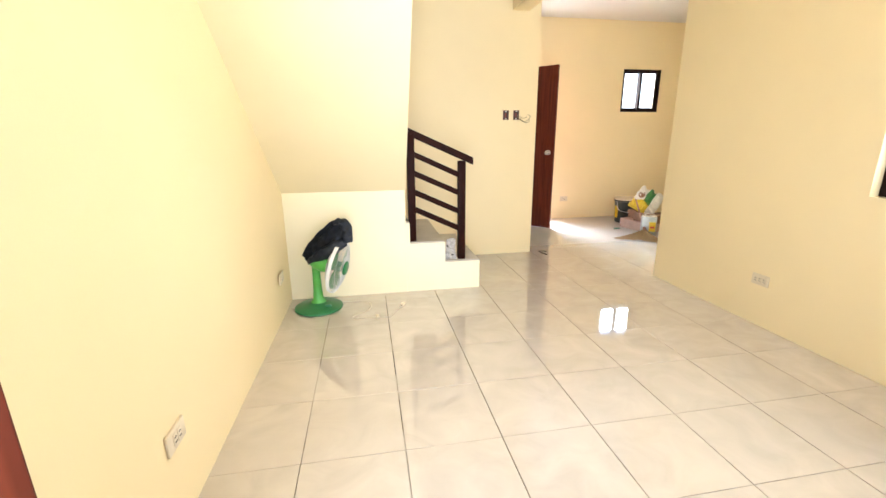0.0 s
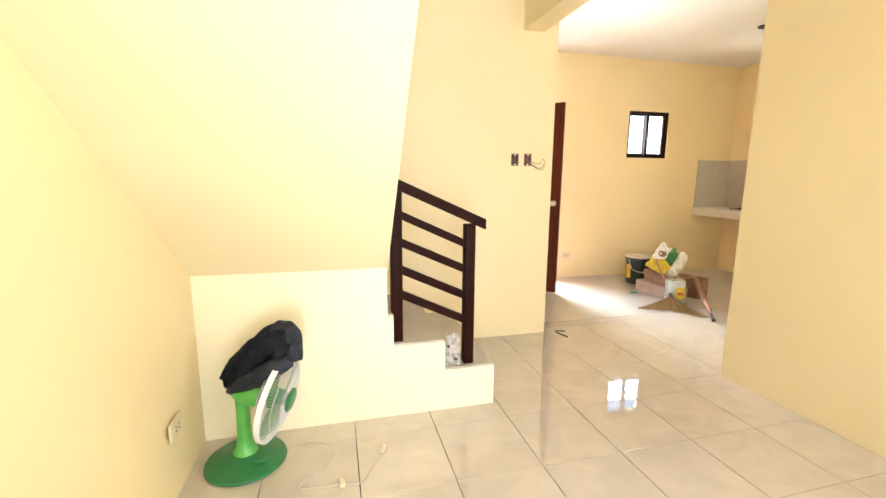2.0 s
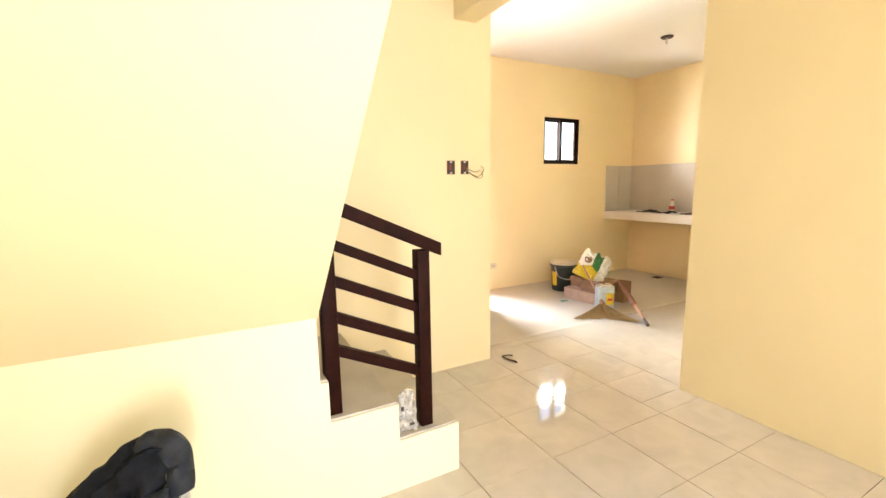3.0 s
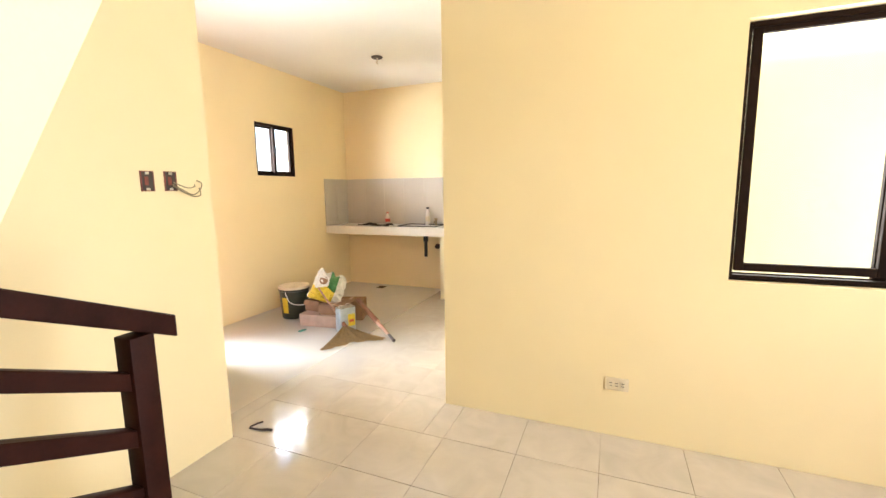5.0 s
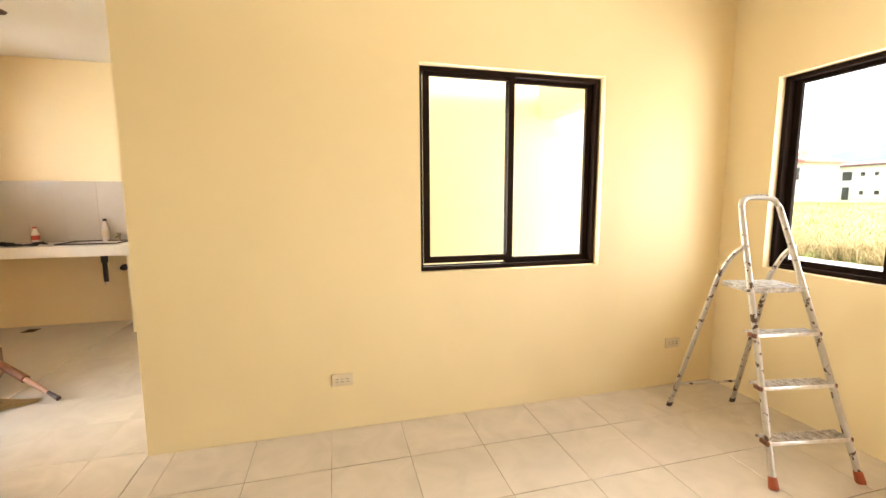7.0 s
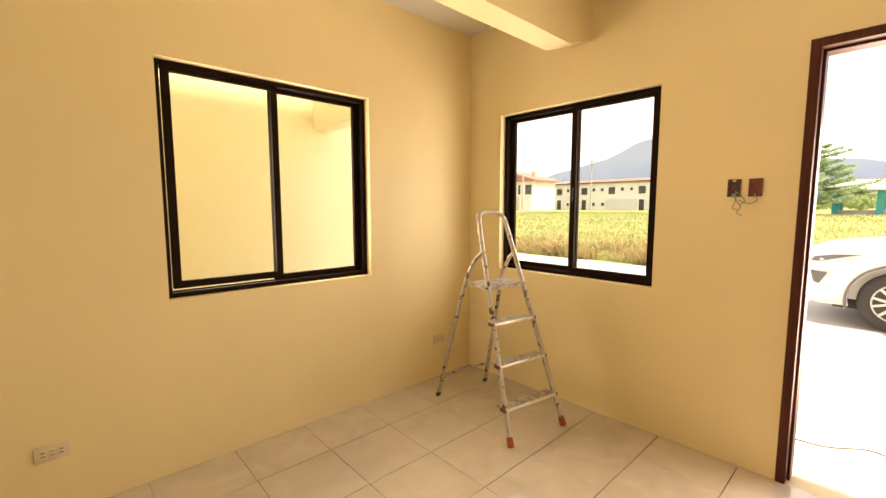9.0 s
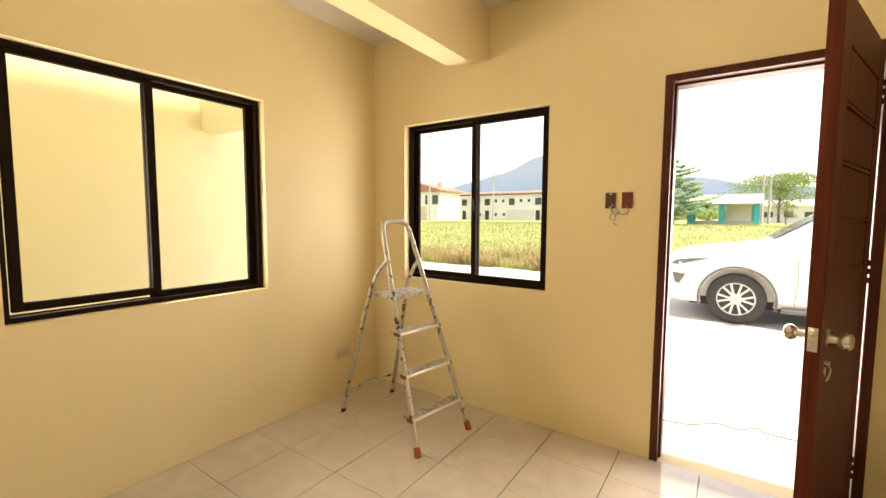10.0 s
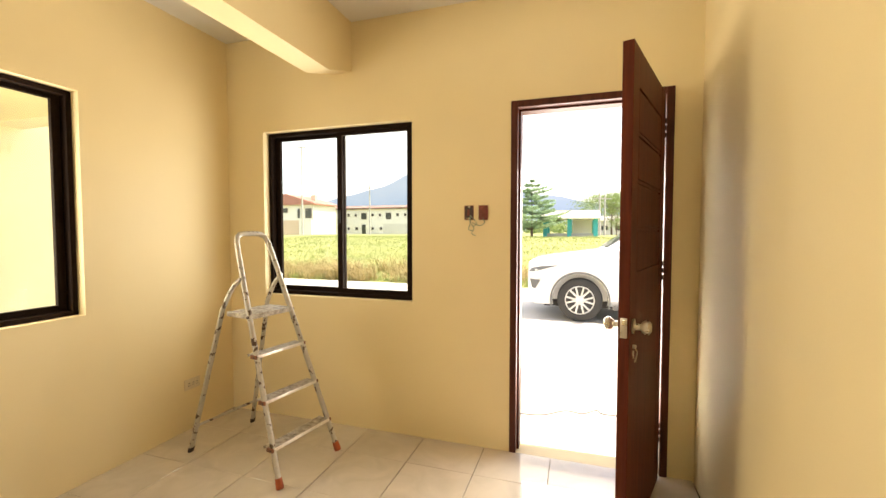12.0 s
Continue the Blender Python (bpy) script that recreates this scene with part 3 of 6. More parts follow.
outlet("cream plastic three-gang outlet on the yellow wall", pose(X_E, 2.662, 0.302, 0, 0, -90))
outlet("cream plastic three-gang outlet in the room's corner", pose(X_E, 0.362, 0.312, 0, 0, -90))
outlet("cream plastic outlet beside the green fan", pose(-0.006, 3.33, 0.30, 0, 0, 90), 2)
outlet("cream plastic outlet low on the bright wall", pose(-0.037, 1.76, 0.308, 0, 0, 90), 2)
outlet("cream plastic outlet low on the kitchen wall", pose(3.515, Y_N, 0.297, 0, 0, 0), 2)


def switch_box(label, m, lid=True):
    """A rust-red metal box let into the wall, still without its switch; facing local -y."""
    s = thing("switch_box", label, "switch box", m, group="open switch boxes")
    bm = bmesh.new()
    for b in ((-0.029, -0.006, -0.045, -0.025, 0.004, 0.045), (0.025, -0.006, -0.045, 0.029, 0.004, 0.045), (-0.025, -0.006, -0.045, 0.025, 0.004, -0.041), (-0.025, -0.006, 0.041, 0.025, 0.004, 0.045)):
        bx(bm, *b)
    part("rim", bm, M_BOX, s, smooth=False)
    bm = bmesh.new()
    bx(bm, -0.025, -0.0035, -0.041, 0.025, -0.001, 0.041)
    part("inside", bm, M_DUST_SHADE if lid else M_BOX, s, smooth=False)
    for z in (-0.036, 0.036):
        bm = bmesh.new()
        bx(bm, -0.008, -0.0075, z - 0.006, 0.008, -0.0045, z + 0.006, 0.001)
        part("lug", bm, M_STEEL if lid else M_BOX, s)
    bm = bmesh.new()
    bx(bm, -0.012, -0.0055, -0.018, 0.004, -0.0030, 0.020)
    part("knockout", bm, M_BOX, s)
    return s


switch_box("rust-red metal switch box let into the wall", pose(1.983, Y_SW, 1.414))
switch_box("rust-red switch box with loose wires hanging out", pose(2.089, Y_SW, 1.415))


def loose_wires(label, paths, material, r=0.0022):
    w = thing("loose_wire", label, "wire", Matrix.Translation(paths[0][0]))
    o = Vector(paths[0][0])
    for p in paths:
        bm = bmesh.new()
        tube(bm, [q - o for q in smooth_curve(p, 6)], r, 6)
        part("strand", bm, material, w)
    return w


Y0 = Y_SW - 0.008
loose_wires("cream and grey wires curling from the switch box",
            [[(2.095, Y0, 1.40), (2.12, Y0 - 0.03, 1.375), (2.16, Y0 - 0.04, 1.352), (2.205, Y0 - 0.03, 1.37), (2.222, Y0 - 0.03, 1.405), (2.195, Y0 - 0.03, 1.42)],
             [(2.095, Y0, 1.395), (2.13, Y0 - 0.02, 1.365), (2.175, Y0 - 0.03, 1.343), (2.215, Y0 - 0.025, 1.352), (2.212, Y0 - 0.02, 1.385)],
             [(2.10, Y0, 1.41), (2.15, Y0 - 0.02, 1.385), (2.18, Y0 - 0.03, 1.39), (2.19, Y0 - 0.02, 1.40)]], M_WIRE_O, 0.0026)
for x, lab in ((1.203, "rust-red switch box with green wires beside the doorway"), (1.113, "rust-red metal switch box beside the front doorway")):
    switch_box(lab, pose(x, 0.0, 1.472, 0, 0, 180), x > 1.2)
loose_wires("green and white wires hanging below the switch boxes",
            [[(1.195, 0.008, 1.45), (1.185, 0.03, 1.41), (1.165, 0.035, 1.375), (1.18, 0.03, 1.345), (1.155, 0.03, 1.33)],
             [(1.20, 0.008, 1.44), (1.19, 0.03, 1.40), (1.20, 0.03, 1.37), (1.175, 0.03, 1.36)],
             [(1.115, 0.008, 1.44), (1.10, 0.025, 1.41), (1.125, 0.03, 1.392), (1.155, 0.03, 1.40), (1.175, 0.03, 1.41)],
             [(1.195, 0.008, 1.455), (1.165, 0.03, 1.43), (1.15, 0.025, 1.405), (1.17, 0.03, 1.385)]], M_WIRE_G, 0.0022)

JZ = 0.0
# round junction box in the kitchen ceiling; a solid dark disc paints its shaded hole
jb = thing("ceiling_junction_box", "junction box in the white ceiling, its open hole a dark disc", "junction box", pose(4.775, 5.09, CEIL + 0.008))
bm = bmesh.new()
spin(bm, [(0.054, JZ - 0.014), (0.062, JZ - 0.004), (0.060, JZ)], 20)
part("rim", bm, M_DUST_SHADE, jb, smooth=False)
bm = bmesh.new()
tube(bm, smooth_curve([(0, 0, JZ - 0.012), (0.016, 0.006, JZ - 0.035), (-0.004, 0.008, JZ - 0.055), (0.012, 0.0, JZ - 0.070)]), 0.007, 6)
part("wire", bm, M_WIRE_W, jb)


# ---- green desk fan with clothes on it ----
M_GREEN_L = mat("light_green_plastic", (0.10, 0.44, 0.075), 0.35, var=0.08, scale=20)
M_GREEN_D = mat("dark_green_plastic", (0.022, 0.17, 0.055), 0.35, var=0.1, scale=20)
M_RING = mat("white_plastic_ring", (0.78, 0.78, 0.74), 0.4, var=0.05)
M_GUARD = mat("white_coated_wire", (0.62, 0.62, 0.58), 0.4, var=0.05)
M_BLADE = mat("clear_green_plastic", (0.16, 0.42, 0.17), 0.25, var=0.05)
M_CLOTH = mat("navy_denim_cloth", (0.014, 0.018, 0.027), 0.55, var=0.6, scale=38, fine=500, bump=0.3, spec=0.3)


def desk_fan():
    f = thing("desk_fan", "green plastic desk fan tilted beside the wall", "fan", pose(0.207, 3.492, 0.0))
    bm = bmesh.new()
    spin(bm, [(0.165, 0.0), (0.172, 0.006), (0.170, 0.016), (0.150, 0.026), (0.09, 0.036), (0.062, 0.050), (0.058, 0.052)], 40)
    part("base", bm, M_GREEN_D, f, "dark green round base")
    bm = bmesh.new()
    bx(bm, 0.05, -0.085, 0.034, 0.095, -0.060, 0.050, 0.004)
    part("button_panel", bm, M_GREEN_D, f)
    bm = bmesh.new()
    prof = [(0.058, 0.045), (0.038, 0.075), (0.031, 0.14), (0.028, 0.24), (0.028, 0.33), (0.038, 0.37)]
    spin(bm, prof, 20)
    part("stem", bm, M_GREEN_L, f, "light green stem")
    # head: local z is the way the fan faces
    face = Vector((0.93, -0.30, -0.22)).normalized()
    hub = Vector((0.163, -0.070, 0.330))
    rot = face.to_track_quat("Z", "Y").to_matrix().to_4x4()
    H = Matrix.Translation(hub) @ rot
    bm = bmesh.new()
    spin(bm, [(0.02, -0.200), (0.044, -0.192), (0.058, -0.165), (0.066, -0.11), (0.060, -0.07), (0.03, -0.06)], 24, H)
    part("motor_housing", bm, M_GREEN_L, f, "light green motor housing")
    R = 0.188
    bm = bmesh.new()
    circ = [H @ Vector((R * math.cos(a), R * math.sin(a), 0.0)) for a in (k * math.tau / 48 for k in range(49))]
    for dz in (-0.008, 0.0, 0.008):
        tube(bm, [p + face * dz for p in circ], 0.0048, 6, closed_ends=False)
    part("rim", bm, M_RING, f, "white outer ring")
    for nm, depth, n in (("front_guard", 0.052, 84), ("rear_guard", -0.064, 84)):
        bm = bmesh.new()
        for k in range(n):
            a = k * math.tau / n
            pts = []
            for q in (1.0, 0.93, 0.75, 0.5, 0.2):
                d = depth * (1 - q ** 3)
                tw = a + (0.25 * (1 - q) if nm == "front_guard" else 0)
                pts.append(H @ Vector((R * q * math.cos(tw), R * q * math.sin(tw), d)))
            tube(bm, pts, 0.0010, 4, closed_ends=False)
        for q in (0.45, 0.75):
            d = depth * (1 - q ** 3)
            tube(bm, [H @ Vector((R * q * math.cos(b), R * q * math.sin(b), d)) for b in (j * math.tau / 40 for j in range(41))], 0.0016, 4, closed_ends=False)
        part(nm, bm, M_GUARD, f, "white wire guard")
    bm = bmesh.new()
    spin(bm, [(0.05, 0.048), (0.052, 0.056), (0.044, 0.062), (0.01, 0.065)], 24, H)
    part("badge", bm, M_GREEN_D, f, "dark green centre badge")
    for k in range(3):
        bm = bmesh.new()
        rows = []
        for i in range(7):
            t = i / 6
            r = 0.035 + 0.13 * t
            half = 0.30 + 0.42 * math.sin(math.pi * (0.15 + 0.75 * t))
            rows.append([bm.verts.new(H @ Vector((r * math.cos(a), r * math.sin(a), 0.025 * (j / 5 - 0.5)))) for j, a in enumerate([k * math.tau / 3 + 0.3 * t + half * (j / 5 - 0.5) * 2 for j in range(6)])])
        for q, s in zip(rows, rows[1:]):
            for j in range(5):
                bm.faces.new((q[j], q[j + 1], s[j + 1], s[j]))
        bmesh.ops.solidify(bm, geom=bm.faces[:], thickness=0.0025)
        part("blade", bm, M_BLADE, f, "translucent green blade")
    bm = bmesh.new()
    spin(bm, [(0.036, -0.05), (0.036, 0.02), (0.026, 0.032), (0.005, 0.034)], 20, H)
    part("hub", bm, M_GREEN_D, f)


desk_fan()


def draped_cloth():
    """Dark trousers thrown over the fan's motor and the top of its guard: a folded sheet over a sloping ridge."""
    c = thing("draped_trousers", "dark navy trousers thrown over the green fan", "clothes", pose(0.207, 3.492, 0.0))
    # ridge from behind the motor up and over the top of the guard
    ridge = smooth_curve([(-0.045, 0.02, 0.368), (-0.012, 0.003, 0.43), (0.05, -0.025, 0.50), (0.115, -0.05, 0.562), (0.175, -0.07, 0.605), (0.225, -0.085, 0.595)], 8)
    widths = [0.026, 0.038, 0.046, 0.050, 0.047, 0.032]
    bm = bmesh.new()
    rows = []
    n = len(ridge)
    for i, p in enumerate(ridge):
        t = i / (n - 1)
        d = (ridge[min(i + 1, n - 1)] - ridge[max(i - 1, 0)]).normalized()
        side = d.cross(Vector((0, 0, 1))).normalized()
        up = side.cross(d).normalized()
        f = t * (len(widths) - 1)
        a = min(int(f), len(widths) - 2)
        w = widths[a] + (widths[a + 1] - widths[a]) * (f - a)
        drop = 0.015 + 0.105 * math.sin(math.pi * min(1, 0.04 + t * 0.85))
        row = []
        m = 22
        for j in range(m):
            s = j / (m - 1) * 2 - 1
            ang = s * 1.95
            q = p + side * w * math.sin(ang) * (1.0 if abs(ang) < 1.57 else 0.98) + up * 0.05 * (math.cos(ang) if abs(ang) < 1.57 else 0) - Vector((0, 0, drop * max(0, abs(s) - 0.62) / 0.38))
            nz = noise.noise(Vector((q.x * 16, q.y * 16, q.z * 10 + s)))
            fold = math.sin(13 * s + 9 * t + 2.6 * nz) * 0.011 + nz * 0.018
            q = q + (side * math.sin(ang) + up * math.cos(ang)) * fold
            row.append(bm.verts.new(q))
        rows.append(row)
    for q, s in zip(rows, rows[1:]):
        for j in range(len(q) - 1):
            bm.faces.new((q[j], q[j + 1], s[j + 1], s[j]))
    bmesh.ops.solidify(bm, geom=bm.faces[:], thickness=0.006)
    part("leg", bm, M_CLOTH, c)
    # second folded leg and the bunched waistband
    for nm, pts, rad in (("leg", [(-0.035, -0.03, 0.362), (0.025, -0.066, 0.405), (0.09, -0.098, 0.445), (0.155, -0.122, 0.483), (0.228, -0.135, 0.515)], [0.022, 0.036, 0.043, 0.043, 0.026]),
                         ("waistband", [(0.13, -0.045, 0.58), (0.175, -0.065, 0.628), (0.215, -0.085, 0.637), (0.243, -0.105, 0.59), (0.243, -0.125, 0.515)], [0.026, 0.034, 0.036, 0.034, 0.030])):
        bm = bmesh.new()
        cp = smooth_curve(pts, 6)
        k = len(cp) - 1
        rr = [rad[min(int(i / k * 4), 3)] + (rad[min(int(i / k * 4), 3) + 1] - rad[min(int(i / k * 4), 3)]) * (i / k * 4 - min(int(i / k * 4), 3)) for i in range(k + 1)]
        tube(bm, cp, rr, 16)
        for v in bm.verts:
            q = noise.noise(v.co * 22)
            v.co += Vector((0.4, -0.6, 0.7)) * 0.022 * q + Vector((0, -0.6, 0.6)) * 0.016 * noise.noise(v.co * 45)
        part(nm, bm, M_CLOTH, c)
    return c


draped_cloth()

M_CORD = mat("dull_cream_cord", (0.58, 0.52, 0.42), 0.5, var=0.1)
cord = thing("fan_cord", "thin cream power cord with plug on the tiles", "cord", pose(0.42, 3.5, 0.0))
o = Vector((0.42, 3.5, 0.0))
bm = bmesh.new()
tube(bm, [q - o for q in smooth_curve([(0.30, 3.50, 0.02), (0.40, 3.555, 0.004), (0.52, 3.55, 0.004), (0.585, 3.48, 0.004), (0.56, 3.36, 0.004), (0.48, 3.30, 0.004), (0.455, 3.25, 0.004), (0.52, 3.235, 0.004), (0.615, 3.23, 0.005), (0.70, 3.22, 0.004), (0.745, 3.29, 0.004), (0.80, 3.38, 0.006)], 7)], 0.0026, 6)
part("cable", bm, M_CORD, cord)
for p, a in (((0.815, 3.41, 0.012), 60), ((0.625, 3.232, 0.010), 100)):
    bm = bmesh.new()
    bx(bm, -0.022, -0.012, -0.010, 0.020, 0.012, 0.010, 0.005)
    for s in (-0.006, 0.006):
        bx(bm, 0.020, s - 0.0025, -0.001, 0.036, s + 0.0025, 0.001)
    bmesh.ops.transform(bm, matrix=Matrix.Translation(Vector(p) - o) @ Euler((0, 0, radians(a))).to_matrix().to_4x4(), verts=bm.verts[:])
    part("plug", bm, M_PLASTIC, cord, "cream plug")

# crumpled plastic packet on the first step
M_PLASTIC_BAG = mat("thin_white_plastic", (0.66, 0.63, 0.58), 0.25, var=0.25, scale=40, fine=90, bump=0.3)
pk = thing("plastic_packet", "crumpled clear white plastic packet on the step", "packet", pose(1.235, 3.745, 0.244))
bm = bmesh.new()
bmesh.ops.create_grid(bm, x_segments=12, y_segments=20, size=0.5)
for v in bm.verts:
    u, w = v.co.x, v.co.y + 0.5
    q = Vector((u * 6, w * 9, 1.3))
    v.co = Vector((u * 0.095 * (1 - 0.25 * w) + 0.012 * noise.noise(q) + 0.012 * w, 0.022 * noise.noise(q * 1.7 + Vector((5, 0, 0))) - 0.030 + 0.03 * w + 0.02 * math.cos(u * 3.0), w * 0.165 + 0.012 * noise.noise(q * 2)))
bmesh.ops.solidify(bm, geom=bm.faces[:], thickness=0.012)
for v in bm.verts:
    v.co.z = max(v.co.z, 0.0)
M_PLASTIC_BAG.node_tree.nodes["Principled BSDF"].inputs["Alpha"].default_value = 0.6
part("film", bm, M_PLASTIC_BAG, pk)
for b in ((0.005, -0.050, 0.04, 0.026, -0.046, 0.050), (-0.03, -0.043, 0.11, -0.018, -0.039, 0.128)):
    bm = bmesh.new()
    bx(bm, *b)
    part("print", bm, M_DUST_SHADE, pk, "dark printed mark")

# bent scrap of wire on the floor at the wall's corner
wb = thing("wire_scrap", "short bent dark wire scrap on the tiles", "wire", pose(2.40, 4.57, 0.0))
bm = bmesh.new()
tube(bm, [(0.075, 0.030, 0.006), (0.045, 0.046, 0.008), (0.006, 0.056, 0.008), (-0.004, 0.052, 0.006), (0.0, 0.02, 0.005), (0.006, -0.03, 0.007), (0.022, -0.055, 0.006), (0.026, -0.085, 0.006)], [0.005, 0.005, 0.005, 0.005, 0.005, 0.006, 0.007, 0.007], 6)
part("strand", bm, M_DUST_SHADE, wb)


# ---- stepladder ----
def ladder_metal():
    m = mat("paint_splashed_aluminium", (0.50, 0.47, 0.41), 0.42, metal=0.55, var=0.1, scale=40, bump=0.05)
    nt = m.node_tree
    b = nt.nodes["Principled BSDF"]
    src = b.inputs["Base Color"].links[0].from_socket
    geo, n = nt.nodes.new("ShaderNodeNewGeometry"), nt.nodes.new("ShaderNodeTexNoise")
    n.inputs["Scale"].default_value, n.inputs["Detail"].default_value = 26, 4
    nt.links.new(geo.outputs["Position"], n.inputs["Vector"])
    r = nt.nodes.new("ShaderNodeValToRGB")
    r.color_ramp.elements[0].position, r.color_ramp.elements[1].position = 0.585, 0.62
    nt.links.new(n.outputs[0], r.inputs[0])
    mix = nt.nodes.new("ShaderNodeMix")
    mix.data_type = "RGBA"
    nt.links.new(r.outputs[0], mix.inputs[0])
    nt.links.new(src, mix.inputs[6])
    mix.inputs[7].default_value = (0.10, 0.06, 0.035, 1)
    nt.links.new(mix.outputs[2], b.inputs["Base Color"])
    return m


M_LADDER = ladder_metal()
M_TREADM = mat("scuffed_aluminium_tread", (0.34, 0.29, 0.22), 0.5, metal=0.3, var=0.5, scale=30, bump=0.12, tint=(0.66, 0.61, 0.52))
M_NOSING = mat("bright_aluminium_edge", (0.80, 0.77, 0.70), 0.3, metal=0.6, var=0.15, scale=40, bump=0.03)
M_CAP = mat("rust_brown_plastic", (0.16, 0.055, 0.022), 0.6, var=0.3, scale=60)
M_ORANGE = mat("orange_rubber", (0.33, 0.068, 0.02), 0.6, var=0.15, scale=40)


def strap(bm, pts, w, t, side):
    """A flat-sided bar (w across side, t through) through the points."""
    pts = [Vector(p) for p in pts]
    side = Vector(side).normalized()
    rings = []
    for i, p in enumerate(pts):
        d = (pts[min(i + 1, len(pts) - 1)] - pts[max(i - 1, 0)]).normalized()
        n = d.cross(side).normalized()
        s = n.cross(d).normalized()
        rings.append([bm.verts.new(p + s * a * w / 2 + n * b * t / 2) for a, b in ((-1, -0.6), (-0.6, -1), (0.6, -1), (1, -0.6), (1, 0.6), (0.6, 1), (-0.6, 1), (-1, 0.6))])
    for q, s in zip(rings, rings[1:]):
        for k in range(8):
            bm.faces.new((q[k], q[(k + 1) % 8], s[(k + 1) % 8], s[k]))
    bm.faces.new(list(reversed(rings[0])))
    bm.faces.new(rings[-1])


def stepladder():
    o = Vector((2.35, 0.46, 0.0))
    L = thing("stepladder", "paint-splashed aluminium stepladder standing open in the corner", "ladder", Matrix.Translation(o))
    k = 0.33

    def fl(z, s):
        """A point of a front rail: s = 1 near the window wall side, -1 the other; the rails close in towards the top."""
        c = Vector((1.997 + k * z, 0.53 - 0.022 * z, z))
        half = 0.222 - (0.098 if s > 0 else 0.074) * z
        return c + Vector((0.08, 0.47, 0)).normalized() * half * s - o
    hoop = [fl(z, 1) for z in (0.03, 0.4, 0.8, 1.1, 1.22)]
    top = [fl(1.295, 0.97), fl(1.325, 0.86), fl(1.340, 0.62), fl(1.343, 0.3), fl(1.343, -0.3), fl(1.340, -0.62), fl(1.325, -0.86), fl(1.295, -0.97)]
    path = hoop + top + [fl(z, -1) for z in (1.22, 1.1, 0.8, 0.4, 0.03)]
    bm = bmesh.new()
    tube(bm, path, 0.0155, 10)
    part("front_frame", bm, M_LADDER, L)
    for s in (1, -1):
        bm = bmesh.new()
        tube(bm, [fl(0.0, s), fl(0.010, s), fl(0.042, s), fl(0.052, s)], [0.020, 0.021, 0.019, 0.017], 10)
        part("rubber_foot", bm, M_ORANGE, L, "worn orange rubber foot")
    for z in (0.195, 0.43, 0.667):
        bm = bmesh.new()
        a, b = fl(z, 1), fl(z, -1)
        ax = (b - a).normalized()
        m = Matrix.Translation((a + b) / 2 + Vector((0.018, 0, 0))) @ Matrix(((-ax.y, ax.x, 0, 0), (ax.x, ax.y, 0, 0), (0, 0, 1, 0), (0, 0, 0, 1)))
        ln = (b - a).length
        # one ribbed extrusion, with a bright nosing along its front
        prof = [(-0.030, -0.014), (-0.026, -0.014), (-0.026, -0.003), (0.044, -0.003), (0.044, -0.012), (0.048, -0.012), (0.048, 0.003)]
        for q in range(6, -1, -1):
            prof += [(-0.020 + q * 0.010, 0.003), (-0.022 + q * 0.010, -0.0005), (-0.025 + q * 0.010, -0.0005), (-0.027 + q * 0.010, 0.003)]
        prism(bm, prof + [(-0.030, 0.003)], "y", -ln / 2 - 0.004, ln / 2 + 0.004)
        bmesh.ops.transform(bm, matrix=m, verts=bm.verts[:])
        step = part("tread", bm, M_TREADM, L, "scuffed ribbed tread", smooth=False)
        bm = bmesh.new()
        bx(bm, -0.0345, -ln / 2, -0.013, -0.0302, ln / 2, 0.005, 0.0015)
        bmesh.ops.transform(bm, matrix=m, verts=bm.verts[:])
        part("nosing", bm, M_NOSING, step, "bright worn aluminium edge")
        for e in (-1, 1):
            bm = bmesh.new()
            bx(bm, -0.037, e * (ln / 2 + 0.004), -0.016, 0.012, e * (ln / 2 + 0.017), 0.006, 0.004)
            bmesh.ops.transform(bm, matrix=m, verts=bm.verts[:])
            part("end_cap", bm, M_CAP, step, "rust-brown plastic end cap")
    bm = bmesh.new()
    a, b = fl(0.888, 1.02), fl(0.888, -1.02)
    mid = (a + b) / 2
    ax = (b - a).normalized()
    m = Matrix.Translation(mid + Vector((0.085, -0.014, 0))) @ Matrix(((-ax.y, ax.x, 0, 0), (ax.x, ax.y, 0, 0), (0, 0, 1, 0), (0, 0, 0, 1)))
    ln = (b - a).length
    prof = [(-0.105, -0.026), (0.105, -0.026), (0.105, 0.0)]
    for q in range(9, -1, -1):
        prof += [(-0.081 + q * 0.02, 0.0), (-0.083 + q * 0.02, -0.003), (-0.091 + q * 0.02, -0.003), (-0.093 + q * 0.02, 0.0)]
    prism(bm, prof + [(-0.105, 0.0)], "y", -ln / 2, ln / 2)
    bmesh.ops.transform(bm, matrix=m, verts=bm.verts[:])
    part("platform", bm, M_TREADM, L, "paint-smeared platform step", smooth=False)
    rear = {}
    for s, foot in ((1, (2.815, 0.607)), (-1, (2.752, 0.162))):
        t = fl(1.085, s * 1.10)
        f = Vector((foot[0], foot[1], 0)) - o
        e = t + (f - t) * 0.15 + Vector((0.048, 0.026, -0.01))
        rear[s] = (e, f)
        pts = smooth_curve([t + Vector((0.0, 0, 0.005)), t + (e - t) * 0.42 + Vector((0.006, 0.004, 0.014)), e], 5) + [f + (e - f) * 0.06, f + (e - f) * 0.02]
        bm = bmesh.new()
        strap(bm, pts, 0.030, 0.018, (0, 1, 0))
        part("rear_leg", bm, M_LADDER, L)
        bm = bmesh.new()
        strap(bm, [f, f + (e - f) * 0.035], 0.034, 0.022, (0, 1, 0))
        part("rear_foot", bm, M_DUST_SHADE, L, "dark worn rubber foot")
